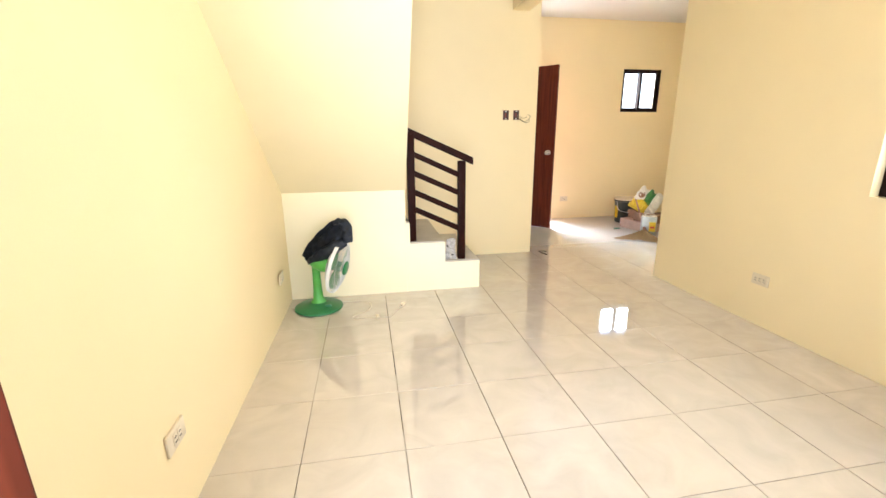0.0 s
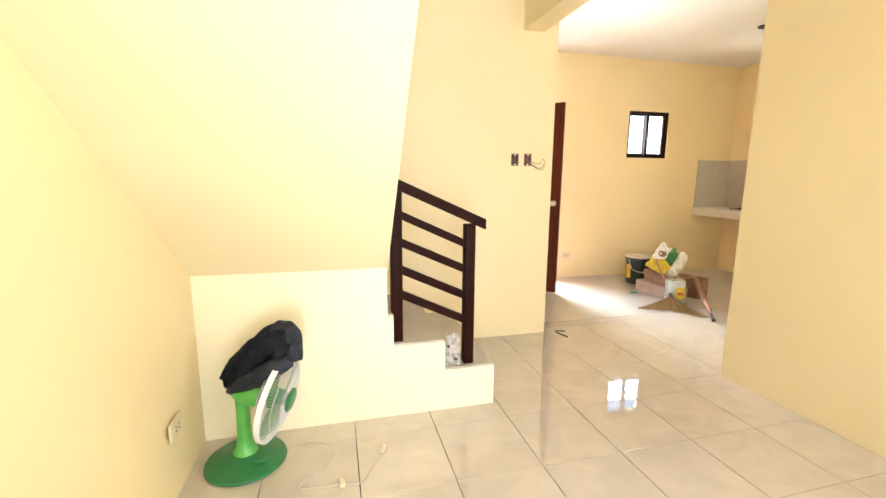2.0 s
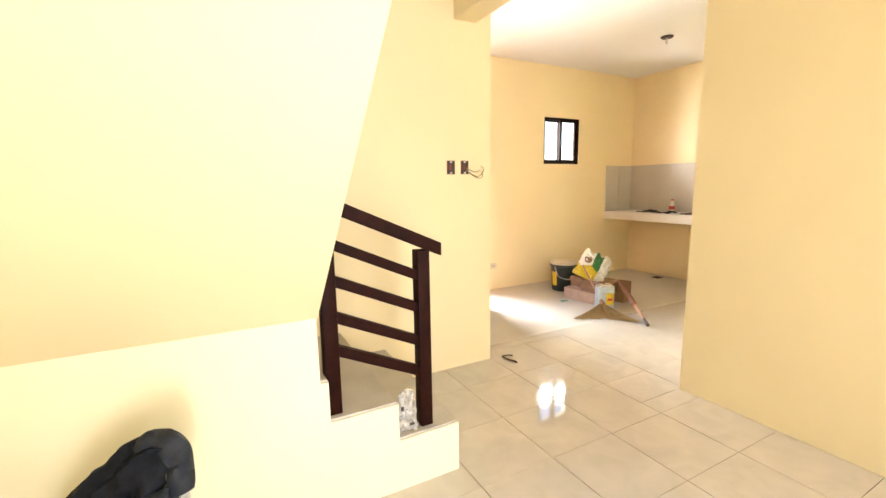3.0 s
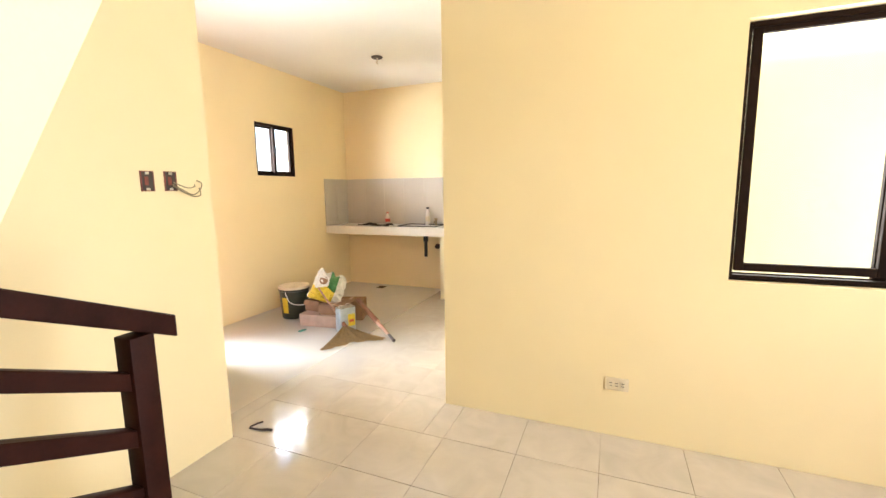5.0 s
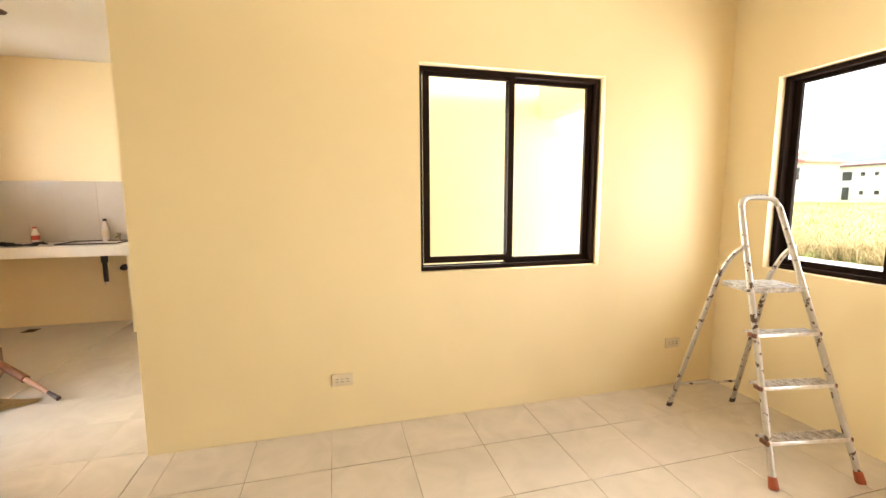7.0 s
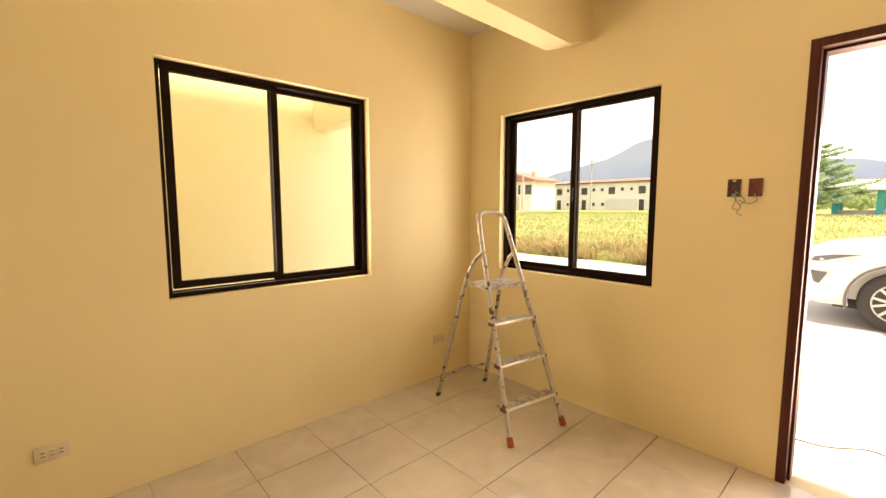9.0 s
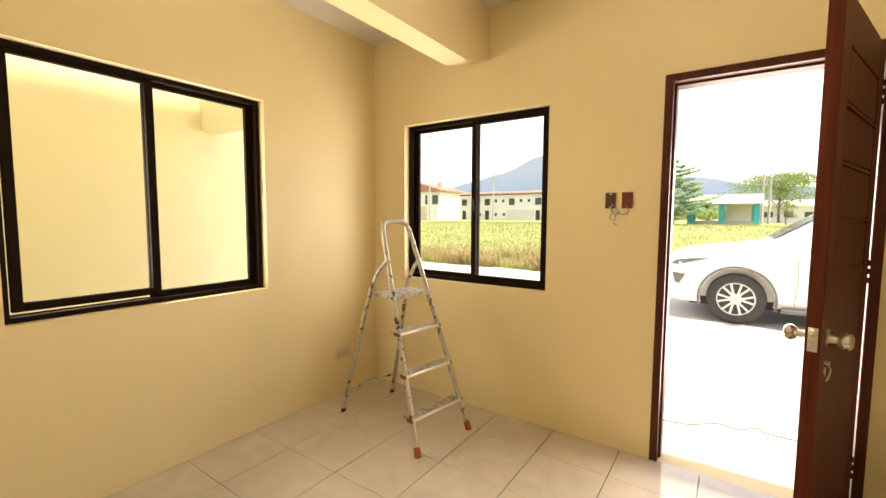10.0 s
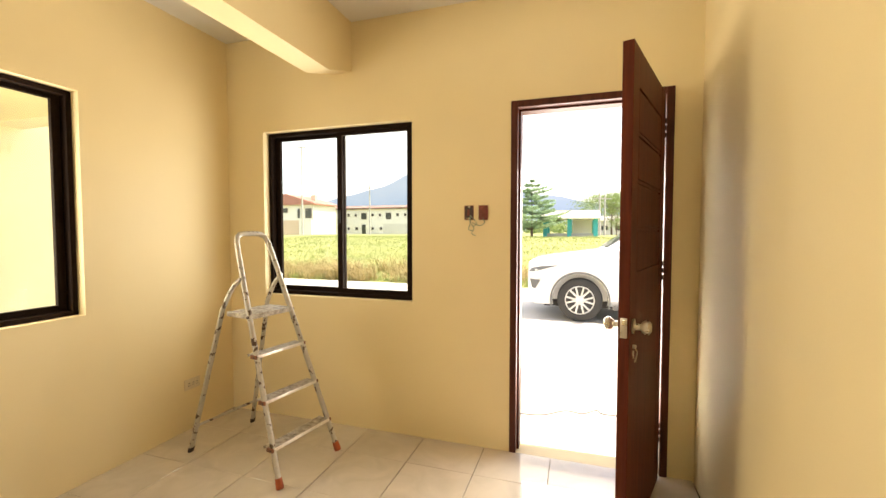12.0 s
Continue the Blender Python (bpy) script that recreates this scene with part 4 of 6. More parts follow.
        for z in (0.195, 0.43, 0.667, 0.88):
            bm = bmesh.new()
            p = fl(z, s)
            tube(bm, [p + Vector((-0.004, 0.012 * s, -0.006)), p + Vector((-0.004, 0.021 * s, -0.006))], 0.008, 8)
            part("rivet", bm, M_DUST_SHADE, L)
    bm = bmesh.new()
    p, q = (rear[s][1] + (rear[s][0] - rear[s][1]) * 0.19 for s in (1, -1))
    strap(bm, [p, q], 0.016, 0.006, (0, 0, 1))
    part("rear_brace", bm, M_LADDER, L)
    return L


stepladder()

# ---- kitchen: counter ----
M_COUNTER = mat("white_tiled_slab", (0.70, 0.67, 0.60), 0.35, var=0.06, scale=3)
M_SPLASH = mat("grey_wall_tile", (0.48, 0.44, 0.365), 0.3, var=0.05, scale=3, bump=0.02)
CX, CY0 = 5.455, 4.50
ct = thing("kitchen_counter", "white tiled concrete kitchen counter with an open sink hole", "counter", pose(CX, CY0, 0))
SY0, SY1, SX0, SX1 = 4.80, 5.32, 5.575, 5.92
bm = bmesh.new()
xs, ys = (CX, SX0, SX1, X_K), (CY0, SY0, SY1, Y_N)
for i in range(3):
    for j in range(3):
        if (i, j) != (1, 1):
            bx(bm, xs[i] - CX, ys[j] - CY0, 0.793, xs[i + 1] - CX, ys[j + 1] - CY0, 0.897)
bmesh.ops.remove_doubles(bm, verts=bm.verts[:], dist=0.0005)
part("slab", bm, M_COUNTER, ct, smooth=False)
bm = bmesh.new()
bx(bm, 0.02, 0.10, 0.0, X_K - CX, 0.19, 0.793)
part("end_panel", bm, M_STAIRWALL, ct, "cream plastered end support", smooth=False)
# dark sheet across the hole; its colour stands in for the shade inside
bm = bmesh.new()
bx(bm, SX0 - CX, SY0 - CY0, 0.798, SX1 - CX, SY1 - CY0, 0.803)
part("hole_shade_sheet", bm, M_DUST_SHADE, ct, "dark sheet standing in for the shaded sink hole", smooth=False)

sp = tagged(new("backsplash"), "grey glazed wall tiles above the counter", "backsplash", "", "structure")
bm = bmesh.new()
bx(bm, CX, Y_N - 0.006, 0.897, X_K, Y_N, 1.535)
bx(bm, X_K - 0.006, CY0, 0.897, X_K, Y_N - 0.006, 1.535)
part("bed", bm, M_SPLASH, sp, smooth=False)
tile_h = (1.535 - 0.897) / 3
shared_splash = {}


def splash_tile(w, h, m):
    key = (round(w, 3), round(h, 3))
    if key not in shared_splash:
        b = bmesh.new()
        bx(b, -w / 2 + 0.001, -0.006, -h / 2 + 0.001, w / 2 - 0.001, 0, h / 2 - 0.001)
        shared_splash[key] = mesh_of(b, "wall_tile", M_SPLASH)
    ob = new("wall_tile", shared_splash[key])
    ob.parent = sp
    ob.matrix_world = m


for r in range(3):
    z = 0.897 + (r + 0.5) * tile_h
    for c in range(2):
        w = (X_K - 0.012 - CX) / 2
        splash_tile(w, tile_h, pose(CX + (c + 0.5) * w, Y_N - 0.006, z))
    for c in range(6):
        w = (Y_N - 0.012 - CY0) / 6
        splash_tile(w, tile_h, pose(X_K - 0.006, CY0 + (c + 0.5) * w, z, 0, 0, -90))


def bottle(label, m, body, cap, label_col, h=0.2, r=0.032):
    b = thing("bottle", label, "bottle", m)
    bm = bmesh.new()
    spin(bm, [(r * 0.9, 0), (r, 0.008), (r, h * 0.55), (r * 0.9, h * 0.62), (r * 0.42, h * 0.85), (r * 0.42, h * 0.92)], 20)
    part("body", bm, body, b)
    bm = bmesh.new()
    spin(bm, [(r * 1.015, h * 0.2), (r * 1.02, h * 0.48)], 20)
    part("paper_label", bm, label_col, b)
    bm = bmesh.new()
    spin(bm, [(r * 0.5, h * 0.9), (r * 0.5, h * 1.0)], 14)
    part("cap", bm, cap, b)


M_CLEAR = mat("cloudy_clear_plastic", (0.72, 0.66, 0.58), 0.2, var=0.05)
M_BRASS = mat("dull_brass", (0.30, 0.22, 0.12), 0.4, metal=0.6, var=0.2, scale=40)
M_RED = mat("red_plastic", (0.45, 0.05, 0.03), 0.4, var=0.1)
bottle("small clear bottle with red label and cap", pose(5.90, 5.66, 0.897), M_CLEAR, M_RED, M_RED, 0.17, 0.035)
bottle("pale plastic bottle with black cap beside the sink", pose(5.945, 5.06, 0.897), M_CLEAR, M_RUBBER, M_PLASTIC, 0.24, 0.035)
rag = thing("black_rag", "crumpled black cloth lying on the white counter", "cloth", pose(5.66, 5.72, 0.897))
bm = bmesh.new()
bmesh.ops.create_grid(bm, x_segments=18, y_segments=26, size=0.5)
for v in bm.verts:
    u, w = v.co.x, v.co.y
    v.co = Vector((u * 0.17 + 0.03 * math.sin(w * 5) + 0.02 * noise.noise(Vector((w * 6, u * 6, 0))), w * 0.52, max(0.002, 0.028 * (1 - (2 * u) ** 2) * (0.6 + 0.5 * math.sin(w * 9)) + 0.02 * noise.noise(Vector((u * 7, w * 11, 3))))))
bmesh.ops.solidify(bm, geom=bm.faces[:], thickness=-0.002)
part("cloth", bm, M_RUBBER, rag)
tap = thing("sink_tap", "small dull brass tap at the back of the sink", "tap", pose(5.93, 4.93, 0.897))
bm = bmesh.new()
spin(bm, [(0.020, 0.0), (0.020, 0.008), (0.011, 0.012), (0.011, 0.062), (0.016, 0.066), (0.016, 0.078), (0.006, 0.080)], 16)
part("stem", bm, M_BRASS, tap)
bm = bmesh.new()
tube(bm, smooth_curve([(0, 0, 0.045), (-0.04, 0, 0.055), (-0.065, 0, 0.048), (-0.07, 0, 0.03)], 5), 0.009, 10)
part("spout", bm, M_BRASS, tap)
bm = bmesh.new()
bx(bm, -0.006, -0.026, 0.080, 0.006, 0.026, 0.090, 0.003)
part("handle", bm, M_BRASS, tap)
# the sink's own rim, placed as a separate thing
sink_edge = thing("sink_rim", "dark metal rim around the sink hole", "frame", pose(5.56, 4.80, 0.899))
bm = bmesh.new()
for b in ((0, 0, 0, 0.012, 0.53, 0.012), (0.36, 0, 0, 0.372, 0.53, 0.012), (0.012, 0, 0, 0.36, 0.012, 0.012), (0.012, 0.518, 0, 0.36, 0.53, 0.012)):
    bx(bm, *b, 0.003)
part("rim", bm, M_DUST_SHADE, sink_edge)
dp = thing("drain_pipe", "black plastic waste pipe hanging under the counter", "pipe", pose(5.80, 5.03, 0.48))
bm = bmesh.new()
spin(bm, [(0.022, 0.0), (0.022, 0.20), (0.032, 0.205), (0.032, 0.30), (0.026, 0.313)], 16)
part("pipe", bm, M_RUBBER, dp)
bm = bmesh.new()
spin(bm, [(0.016, -0.035), (0.018, 0.0)], 14)
part("outlet_end", bm, M_PLASTIC, dp, "pale pipe end")
st = thing("wall_pipe_stub", "dark pipe stub in the wall under the counter", "pipe", pose(X_K, 4.93, 0.60))
bm = bmesh.new()
spin(bm, [(0.034, 0.0), (0.036, 0.02), (0.024, 0.028), (0.024, 0.07), (0.018, 0.072)], 16, Euler((0, radians(-90), 0)).to_matrix().to_4x4())
part("stub", bm, M_DUST_SHADE, st)
fd = thing("floor_drain", "dark metal drain grate in the kitchen floor", "drain", pose(5.80, 5.74, 0.0))
bm = bmesh.new()
for q in range(6):
    bx(bm, -0.05, -0.05 + q * 0.018, 0.0, 0.05, -0.04 + q * 0.018, 0.006, 0.001)
for q in (-0.055, 0.045):
    bx(bm, q, -0.055, 0.0, q + 0.01, 0.055, 0.006, 0.001)
part("grate", bm, M_DUST_SHADE, fd, smooth=False)

# ---- kitchen: the heap of building things ----
M_CARD = mat("brown_cardboard", (0.235, 0.135, 0.075), 0.85, var=0.15, scale=14)
M_CARD_P = mat("pale_pinkish_cardboard", (0.43, 0.31, 0.24), 0.85, var=0.12, scale=14)
M_BUCKET = mat("black_green_plastic", (0.018, 0.026, 0.016), 0.35, var=0.3, scale=12)
M_YELLOW = mat("yellow_print", (0.62, 0.46, 0.02), 0.5, var=0.12, scale=20)
M_LID = mat("dusty_cream_lid", (0.60, 0.52, 0.38), 0.7, var=0.12, scale=14)
M_SACK = mat("white_woven_plastic", (0.74, 0.73, 0.68), 0.45, var=0.08, scale=20, fine=300, bump=0.3)
M_GPRINT = mat("green_print", (0.03, 0.16, 0.04), 0.5, var=0.15, scale=25)
M_TIN = mat("grey_blue_tin", (0.34, 0.38, 0.40), 0.35, metal=0.4, var=0.15, scale=20)
M_STRAW = mat("brown_straw", (0.25, 0.155, 0.055), 0.8, var=0.3, scale=60)
M_STICK = mat("pinkish_bamboo", (0.36, 0.20, 0.13), 0.55, var=0.15, scale=30)
M_REDWOOD = mat("red_brown_wood", (0.17, 0.065, 0.028), 0.5, var=0.2, scale=30)

bk = thing("paint_bucket", "black plastic paint bucket with yellow label and lid", "bucket", pose(4.27, 5.935, 0))
bm = bmesh.new()
spin(bm, [(0.132, 0.0), (0.137, 0.01), (0.155, 0.30), (0.163, 0.305), (0.163, 0.325), (0.157, 0.33)], 32)
part("body", bm, M_BUCKET, bk)
bm = bmesh.new()
spin(bm, [(0.166, 0.326), (0.168, 0.345), (0.158, 0.352), (0.15, 0.347)], 32)
part("lid", bm, M_LID, bk, "dusty cream lid")
bm = bmesh.new()
for a0, z0, z1, mt in ((math.radians(168), 0.07, 0.24, 0),):
    q = [[bm.verts.new(((0.1375 + 0.018 * (z / 0.3) + 0.0035) * math.cos(a0 + k * 0.09), (0.1375 + 0.018 * (z / 0.3) + 0.0035) * math.sin(a0 + k * 0.09), z)) for k in range(6)] for z in (z0, z1)]
    for k in range(5):
        bm.faces.new((q[0][k], q[0][k + 1], q[1][k + 1], q[1][k]))
part("paper_label", bm, M_YELLOW, bk, "yellow printed label")
bm = bmesh.new()
tube(bm, smooth_curve([(-0.16, -0.02, 0.30), (-0.175, -0.10, 0.20), (-0.10, -0.19, 0.17), (0.03, -0.19, 0.19), (0.13, -0.11, 0.28)]), 0.004, 6)
part("handle", bm, M_GUARD, bk, "wire handle")


def carton(label, m, w, d, h, material, open_top=False):
    c = thing("cardboard_box", label, "box", m)
    bm = bmesh.new()
    t = 0.006
    for b in ((0, 0, 0, w, d, t), (0, 0, t, w, t, h), (0, d - t, t, w, d, h), (0, t, t, t, d - t, h), (w - t, t, t, w, d - t, h)):
        bx(bm, *b)
    part("body", bm, material, c, smooth=False)
    if open_top:
        for b, r in (((0, -0.05, -0.004, w, 0, 0), -60), ((0, 0, -0.004, w, 0.05, 0), 50)):
            bm = bmesh.new()
            bx(bm, *b)
            y = 0.0 if r < 0 else d
            bmesh.ops.transform(bm, matrix=pose(0, y, h, r * -1 if r < 0 else r), verts=bm.verts[:])
            part("flap", bm, material, c, smooth=False)
    else:
        bm = bmesh.new()
        bx(bm, -0.002, -0.002, h - 0.002, w + 0.002, d + 0.002, h + 0.004)
        part("flap", bm, material, c, smooth=False)
        bm = bmesh.new()
        bx(bm, w * 0.44, -0.003, h + 0.004, w * 0.56, d + 0.003, h + 0.005)
        part("tape", bm, M_CARD_P, c, smooth=False)
    return c


carton("low pale pinkish cardboard tray on the floor", pose(4.02, 5.66, 0.0, 0, 0, -84), 0.45, 0.34, 0.115, M_CARD_P)
carton("brown cardboard box on the pale tray", pose(4.07, 5.45, 0.121, 0, 0, -78), 0.30, 0.24, 0.10, M_CARD)
carton("open brown cardboard box with dark inside", pose(4.16, 5.70, 0.121, 0, 0, -95), 0.20, 0.22, 0.11, M_CARD, True)
carton("flat brown cardboard box behind the tin", pose(4.28, 5.42, 0.0, 0, 0, -70), 0.30, 0.22, 0.20, M_CARD)

# sack: a half-empty pillow, crumpled, with printed bands
def sack():
    s = thing("cement_sack", "crumpled white sack with green band and yellow print", "sack", pose(4.16, 5.46, 0.228, -14, 24, -50) @ Matrix.Scale(0.93, 4))
    nx, nz = 30, 26
    mats = {0: M_SACK, 1: M_GPRINT, 2: M_YELLOW}
    cells = {0: [], 1: [], 2: []}

    def pt(u, w, side):
        fat = math.sqrt(max(0, 1 - abs(2 * u - 1) ** 3)) * math.sqrt(max(0, 1 - abs(2 * w - 1) ** 4))
        q = Vector((u * 5, w * 5, 2.0 * side))
        x = (u - 0.5) * 0.37 * (1 - 0.12 * w) + 0.022 * noise.noise(q)
        z = w * 0.33 + 0.03 * noise.noise(q + Vector((9, 0, 0))) * (1 if w > 0.05 else 0) + (0.025 * math.sin(u * 17) * max(0, w - 0.85) / 0.15)
        y = side * (0.012 + 0.09 * fat) + 0.035 * noise.noise(q * 1.6) + 0.018 * noise.noise(q * 4)
        return Vector((x, y, z))
    for side in (-1, 1):
        for i in range(nx):
            for j in range(nz):
                u, w = (i + 0.5) / nx, (j + 0.5) / nz
                k = 0
                if side < 0:
                    if 0.46 < u + 0.06 * w < 0.74 and w > 0.42:
                        k = 1
                    elif w + 0.04 * math.sin(9 * u) < 0.46 and u < 0.70:
                        k = 2
                cells[k].append([pt(i / nx, j / nz, side), pt((i + 1) / nx, j / nz, side), pt((i + 1) / nx, (j + 1) / nz, side), pt(i / nx, (j + 1) / nz, side)])
    for i in range(nx):
        for w in (0, 1):
            cells[0].append([pt(i / nx, w, -1), pt((i + 1) / nx, w, -1), pt((i + 1) / nx, w, 1), pt(i / nx, w, 1)])
    for j in range(nz):
        for u in (0, 1):
            cells[0].append([pt(u, j / nz, -1), pt(u, (j + 1) / nz, -1), pt(u, (j + 1) / nz, 1), pt(u, j / nz, 1)])
    for k, nm, lab in ((0, "bag", ""), (1, "green_band", "dark green printed band"), (2, "yellow_print", "yellow printed field")):
        bm = bmesh.new()
        for c in cells[k]:
            bm.faces.new([bm.verts.new(p) for p in c])
        bmesh.ops.remove_doubles(bm, verts=bm.verts[:], dist=0.0004)
        part(nm, bm, mats[k], s, lab)
    bm = bmesh.new()
    c = pt(0.24, 0.70, -1) + Vector((0, -0.006, 0))
    spin(bm, [(0.045, 0.0), (0.042, 0.004)], 16, Matrix.Translation(c) @ Euler((radians(80), 0, radians(-10))).to_matrix().to_4x4())
    part("emblem", bm, M_CARD, s, "plain brown round emblem")


sack()

tin = thing("thinner_tin", "grey rectangular tin can with yellow label", "tin", pose(4.06, 5.12, 0.0, 0, 0, -28))
bm = bmesh.new()
bx(bm, -0.085, -0.05, 0.0, 0.085, 0.05, 0.235, 0.006)
part("body", bm, M_TIN, tin)
bm = bmesh.new()
bx(bm, -0.082, -0.047, 0.235, 0.082, 0.047, 0.240, 0.002)
part("rim", bm, M_STEEL, tin)
bm = bmesh.new()
bx(bm, 0.0, -0.0525, 0.05, 0.075, -0.0500, 0.17)
part("paper_label", bm, M_YELLOW, tin, "yellow printed label")
bm = bmesh.new()
bx(bm, 0.012, -0.0540, 0.09, 0.062, -0.0522, 0.115)
part("print", bm, M_RED, tin)
bm = bmesh.new()
spin(bm, [(0.020, 0.238), (0.020, 0.256), (0.016, 0.258)], 14, Matrix.Translation((-0.045, 0.0, 0)))
part("cap", bm, M_STEEL, tin)
bm = bmesh.new()
tube(bm, smooth_curve([(0.0, 0, 0.240), (0.01, 0, 0.262), (0.05, 0, 0.262), (0.06, 0, 0.240)]), 0.004, 6)
part("handle", bm, M_STEEL, tin)


def broom():
    b = thing("soft_broom", "brown straw broom, its stick leaning on the boxes", "broom", pose(3.97, 5.08, 0.0))
    neck = Vector((0.02, 0.01, 0.075))
    tips = [Vector((-0.46, -0.06, 0.004)), Vector((0.02, -0.45, 0.004))]
    n, m = 22, 9
    bm = bmesh.new()
    rows = []
    for i in range(m):
        t = i / (m - 1)
        row = []
        for j in range(n):
            s = j / (n - 1)
            a = math.atan2(tips[0].y - neck.y, tips[0].x - neck.x) % math.tau
            c = math.atan2(tips[1].y - neck.y, tips[1].x - neck.x) % math.tau
            ang = a + (c - a) * s
            ln = 0.47 - 0.15 * math.sin(math.pi * s) ** 1.5 + 0.014 * math.sin(23 * s) + 0.010 * math.sin(57 * s)
            z = neck.z * (1 - t) ** 1.6 + 0.006 + 0.012 * math.sin(31 * s) * t * (1 - t)
            row.append(bm.verts.new((neck.x + math.cos(ang) * ln * t, neck.y + math.sin(ang) * ln * t, z)))
        rows.append(row)
    for q, s in zip(rows, rows[1:]):
        for j in range(n - 1):
            bm.faces.new((q[j], q[j + 1], s[j + 1], s[j]))
    bmesh.ops.solidify(bm, geom=bm.faces[:], thickness=0.010)
    part("bristle_fan", bm, M_STRAW, b)
    bm = bmesh.new()
    top = Vector((0.10, 0.36, 0.40))
    tube(bm, [neck, neck + (top - neck) * 0.5, top], [0.011, 0.0095, 0.009], 10)
    part("stick", bm, M_STICK, b, "pinkish stick")
    bm = bmesh.new()
    tube(bm, [neck - (top - neck) * 0.12, neck + (top - neck) * 0.1], [0.028, 0.017], 12)
    part("binding", bm, M_REDWOOD, b)


broom()
pr = thing("roller_pole", "red-brown wooden pole with a dark metal tip", "pole", pose(3.92, 4.507, 0.018))
d = Vector((0.43, 0.66, 0.21))
for nm, a, b_, r0, r1, mt in (("tip", 0.0, 0.13, 0.016, 0.012, M_DUST_SHADE), ("grip", 0.13, 0.42, 0.015, 0.018, M_STICK), ("shaft", 0.42, 1.0, 0.027, 0.024, M_REDWOOD)):
    bm = bmesh.new()
    tube(bm, [d * a, d * b_], [r0, r1], 10)
    part(nm, bm, mt, pr)
sc = thing("green_scrap", "small teal plastic scrap on the floor", "scrap", pose(3.885, 5.52, 0.0))
bm = bmesh.new()
prism(bm, [(-0.04, -0.012), (0.045, -0.02), (0.02, 0.012), (-0.03, 0.02)], "z", 0.001, 0.010)
part("strip", bm, mat("teal_plastic", (0.02, 0.25, 0.18), 0.5), sc)

# ---- outside ----
def field_z(x, y):
    """Height of the ground: flat round the house, rising behind the road to the far lots."""
    t = min(1, max(0, (-9.0 - y) / 24.0))
    return -0.20 + 1.05 * (t * t * (3 - 2 * t))


bm = bmesh.new()
ys_ = [1500, 400, 60, 12, 0, -8.6] + [-9.0 - 1.5 * k for k in range(17)] + [-60, -120, -400, -1500]
xs_ = [-1500, -400, -120, -60, -30, -15, 0, 15, 30, 60, 120, 400, 1500]
gv = [[bm.verts.new((x, y, field_z(x, y))) for x in xs_] for y in ys_]
for q, s in zip(gv, gv[1:]):
    for j in range(len(xs_) - 1):
        bm.faces.new((q[j], q[j + 1], s[j + 1], s[j]))
tagged(part("ground", bm, M_GRASS, smooth=True), "open grassy ground rising behind the road", "ground", "", "structure")


def blade_field(name, count, x0, x1, y0, y1, h0, h1, material, label, spread=0.95, seed=3, tufts=0):
    rng = np.random.default_rng(seed)
    xs, ys = rng.uniform(x0, x1, count), y1 - (y1 - y0) * rng.random(count) ** 1.6
    if tufts:
        # stalks lean out of loose tufts
        tx, ty = rng.uniform(x0, x1, tufts), y1 - (y1 - y0) * rng.random(tufts) ** 1.3
        pick = rng.integers(0, tufts, count)
        xs, ys = tx[pick] + rng.normal(0, 0.13, count), np.minimum(ty[pick] + rng.normal(0, 0.13, count), y1)
    hs = rng.uniform(h0, h1, count) * np.array([0.9 + 0.9 * noise.noise(Vector((a * 0.7, b * 0.7, 0))) for a, b in zip(xs, ys)])
    an, ln = rng.uniform(0, math.tau, count), rng.uniform(0.05, spread, count)
    wd = rng.uniform(0.006, 0.015, count)
    verts, faces = [], []
    for i in range(count):
        z = field_z(xs[i], ys[i])
        dx, dy = math.cos(an[i]), math.sin(an[i])
        px, py = -dy * wd[i], dx * wd[i]
        h, l = hs[i], ln[i] * hs[i]
        k = len(verts)
        verts += [(xs[i] - px, ys[i] - py, z - 0.02), (xs[i] + px, ys[i] + py, z - 0.02),
                  (xs[i] + px * 0.8 + dx * l * 0.35, ys[i] + py * 0.8 + dy * l * 0.35, z + h * 0.6), (xs[i] - px * 0.8 + dx * l * 0.35, ys[i] - py * 0.8 + dy * l * 0.35, z + h * 0.6),
                  (xs[i] + dx * l * 1.3, ys[i] + dy * l * 1.3, z + h)]
        faces += [(k, k + 1, k + 2, k + 3), (k + 3, k + 2, k + 4)]
    me = bpy.data.meshes.new(name)
    me.from_pydata(verts, [], faces)
    me.materials.append(material)
    return tagged(new(name, me), label, "grass", "", "stuff")


def leaf_mat(name, a, b):
    m = mat(name, a, 0.7, var=0.3, scale=1.5, fine=10, bump=0, tint=b)
    nt = m.node_tree
    geo, mx = nt.nodes.new("ShaderNodeNewGeometry"), nt.nodes.new("ShaderNodeMix")
    mx.data_type = "RGBA"
    bs = nt.nodes["Principled BSDF"]
    nt.links.new(geo.outputs["Random Per Island"], mx.inputs[0])
    mx.inputs[6].default_value, mx.inputs[7].default_value = (*a, 1), (*b, 1)
    nt.links.new(mx.outputs[2], bs.inputs["Base Color"])
    tl, ms = nt.nodes.new("ShaderNodeBsdfTranslucent"), nt.nodes.new("ShaderNodeMixShader")
    nt.links.new(mx.outputs[2], tl.inputs[0])
    ms.inputs[0].default_value = 0.45
    nt.links.new(bs.outputs[0], ms.inputs[1])
    nt.links.new(tl.outputs[0], ms.inputs[2])
    nt.links.new(ms.outputs[0], nt.nodes["Material Output"].inputs[0])
    return m


M_BLADEG = leaf_mat("green_grass_blades", (0.19, 0.27, 0.075), (0.32, 0.35, 0.13))
M_BLADEY = leaf_mat("dry_grass_blades", (0.27, 0.19, 0.075), (0.50, 0.41, 0.21))
blade_field("tall_grass", 70000, -12, 26, -36, -9.2, 0.04, 0.15, M_BLADEG, "tall bright green meadow grass")
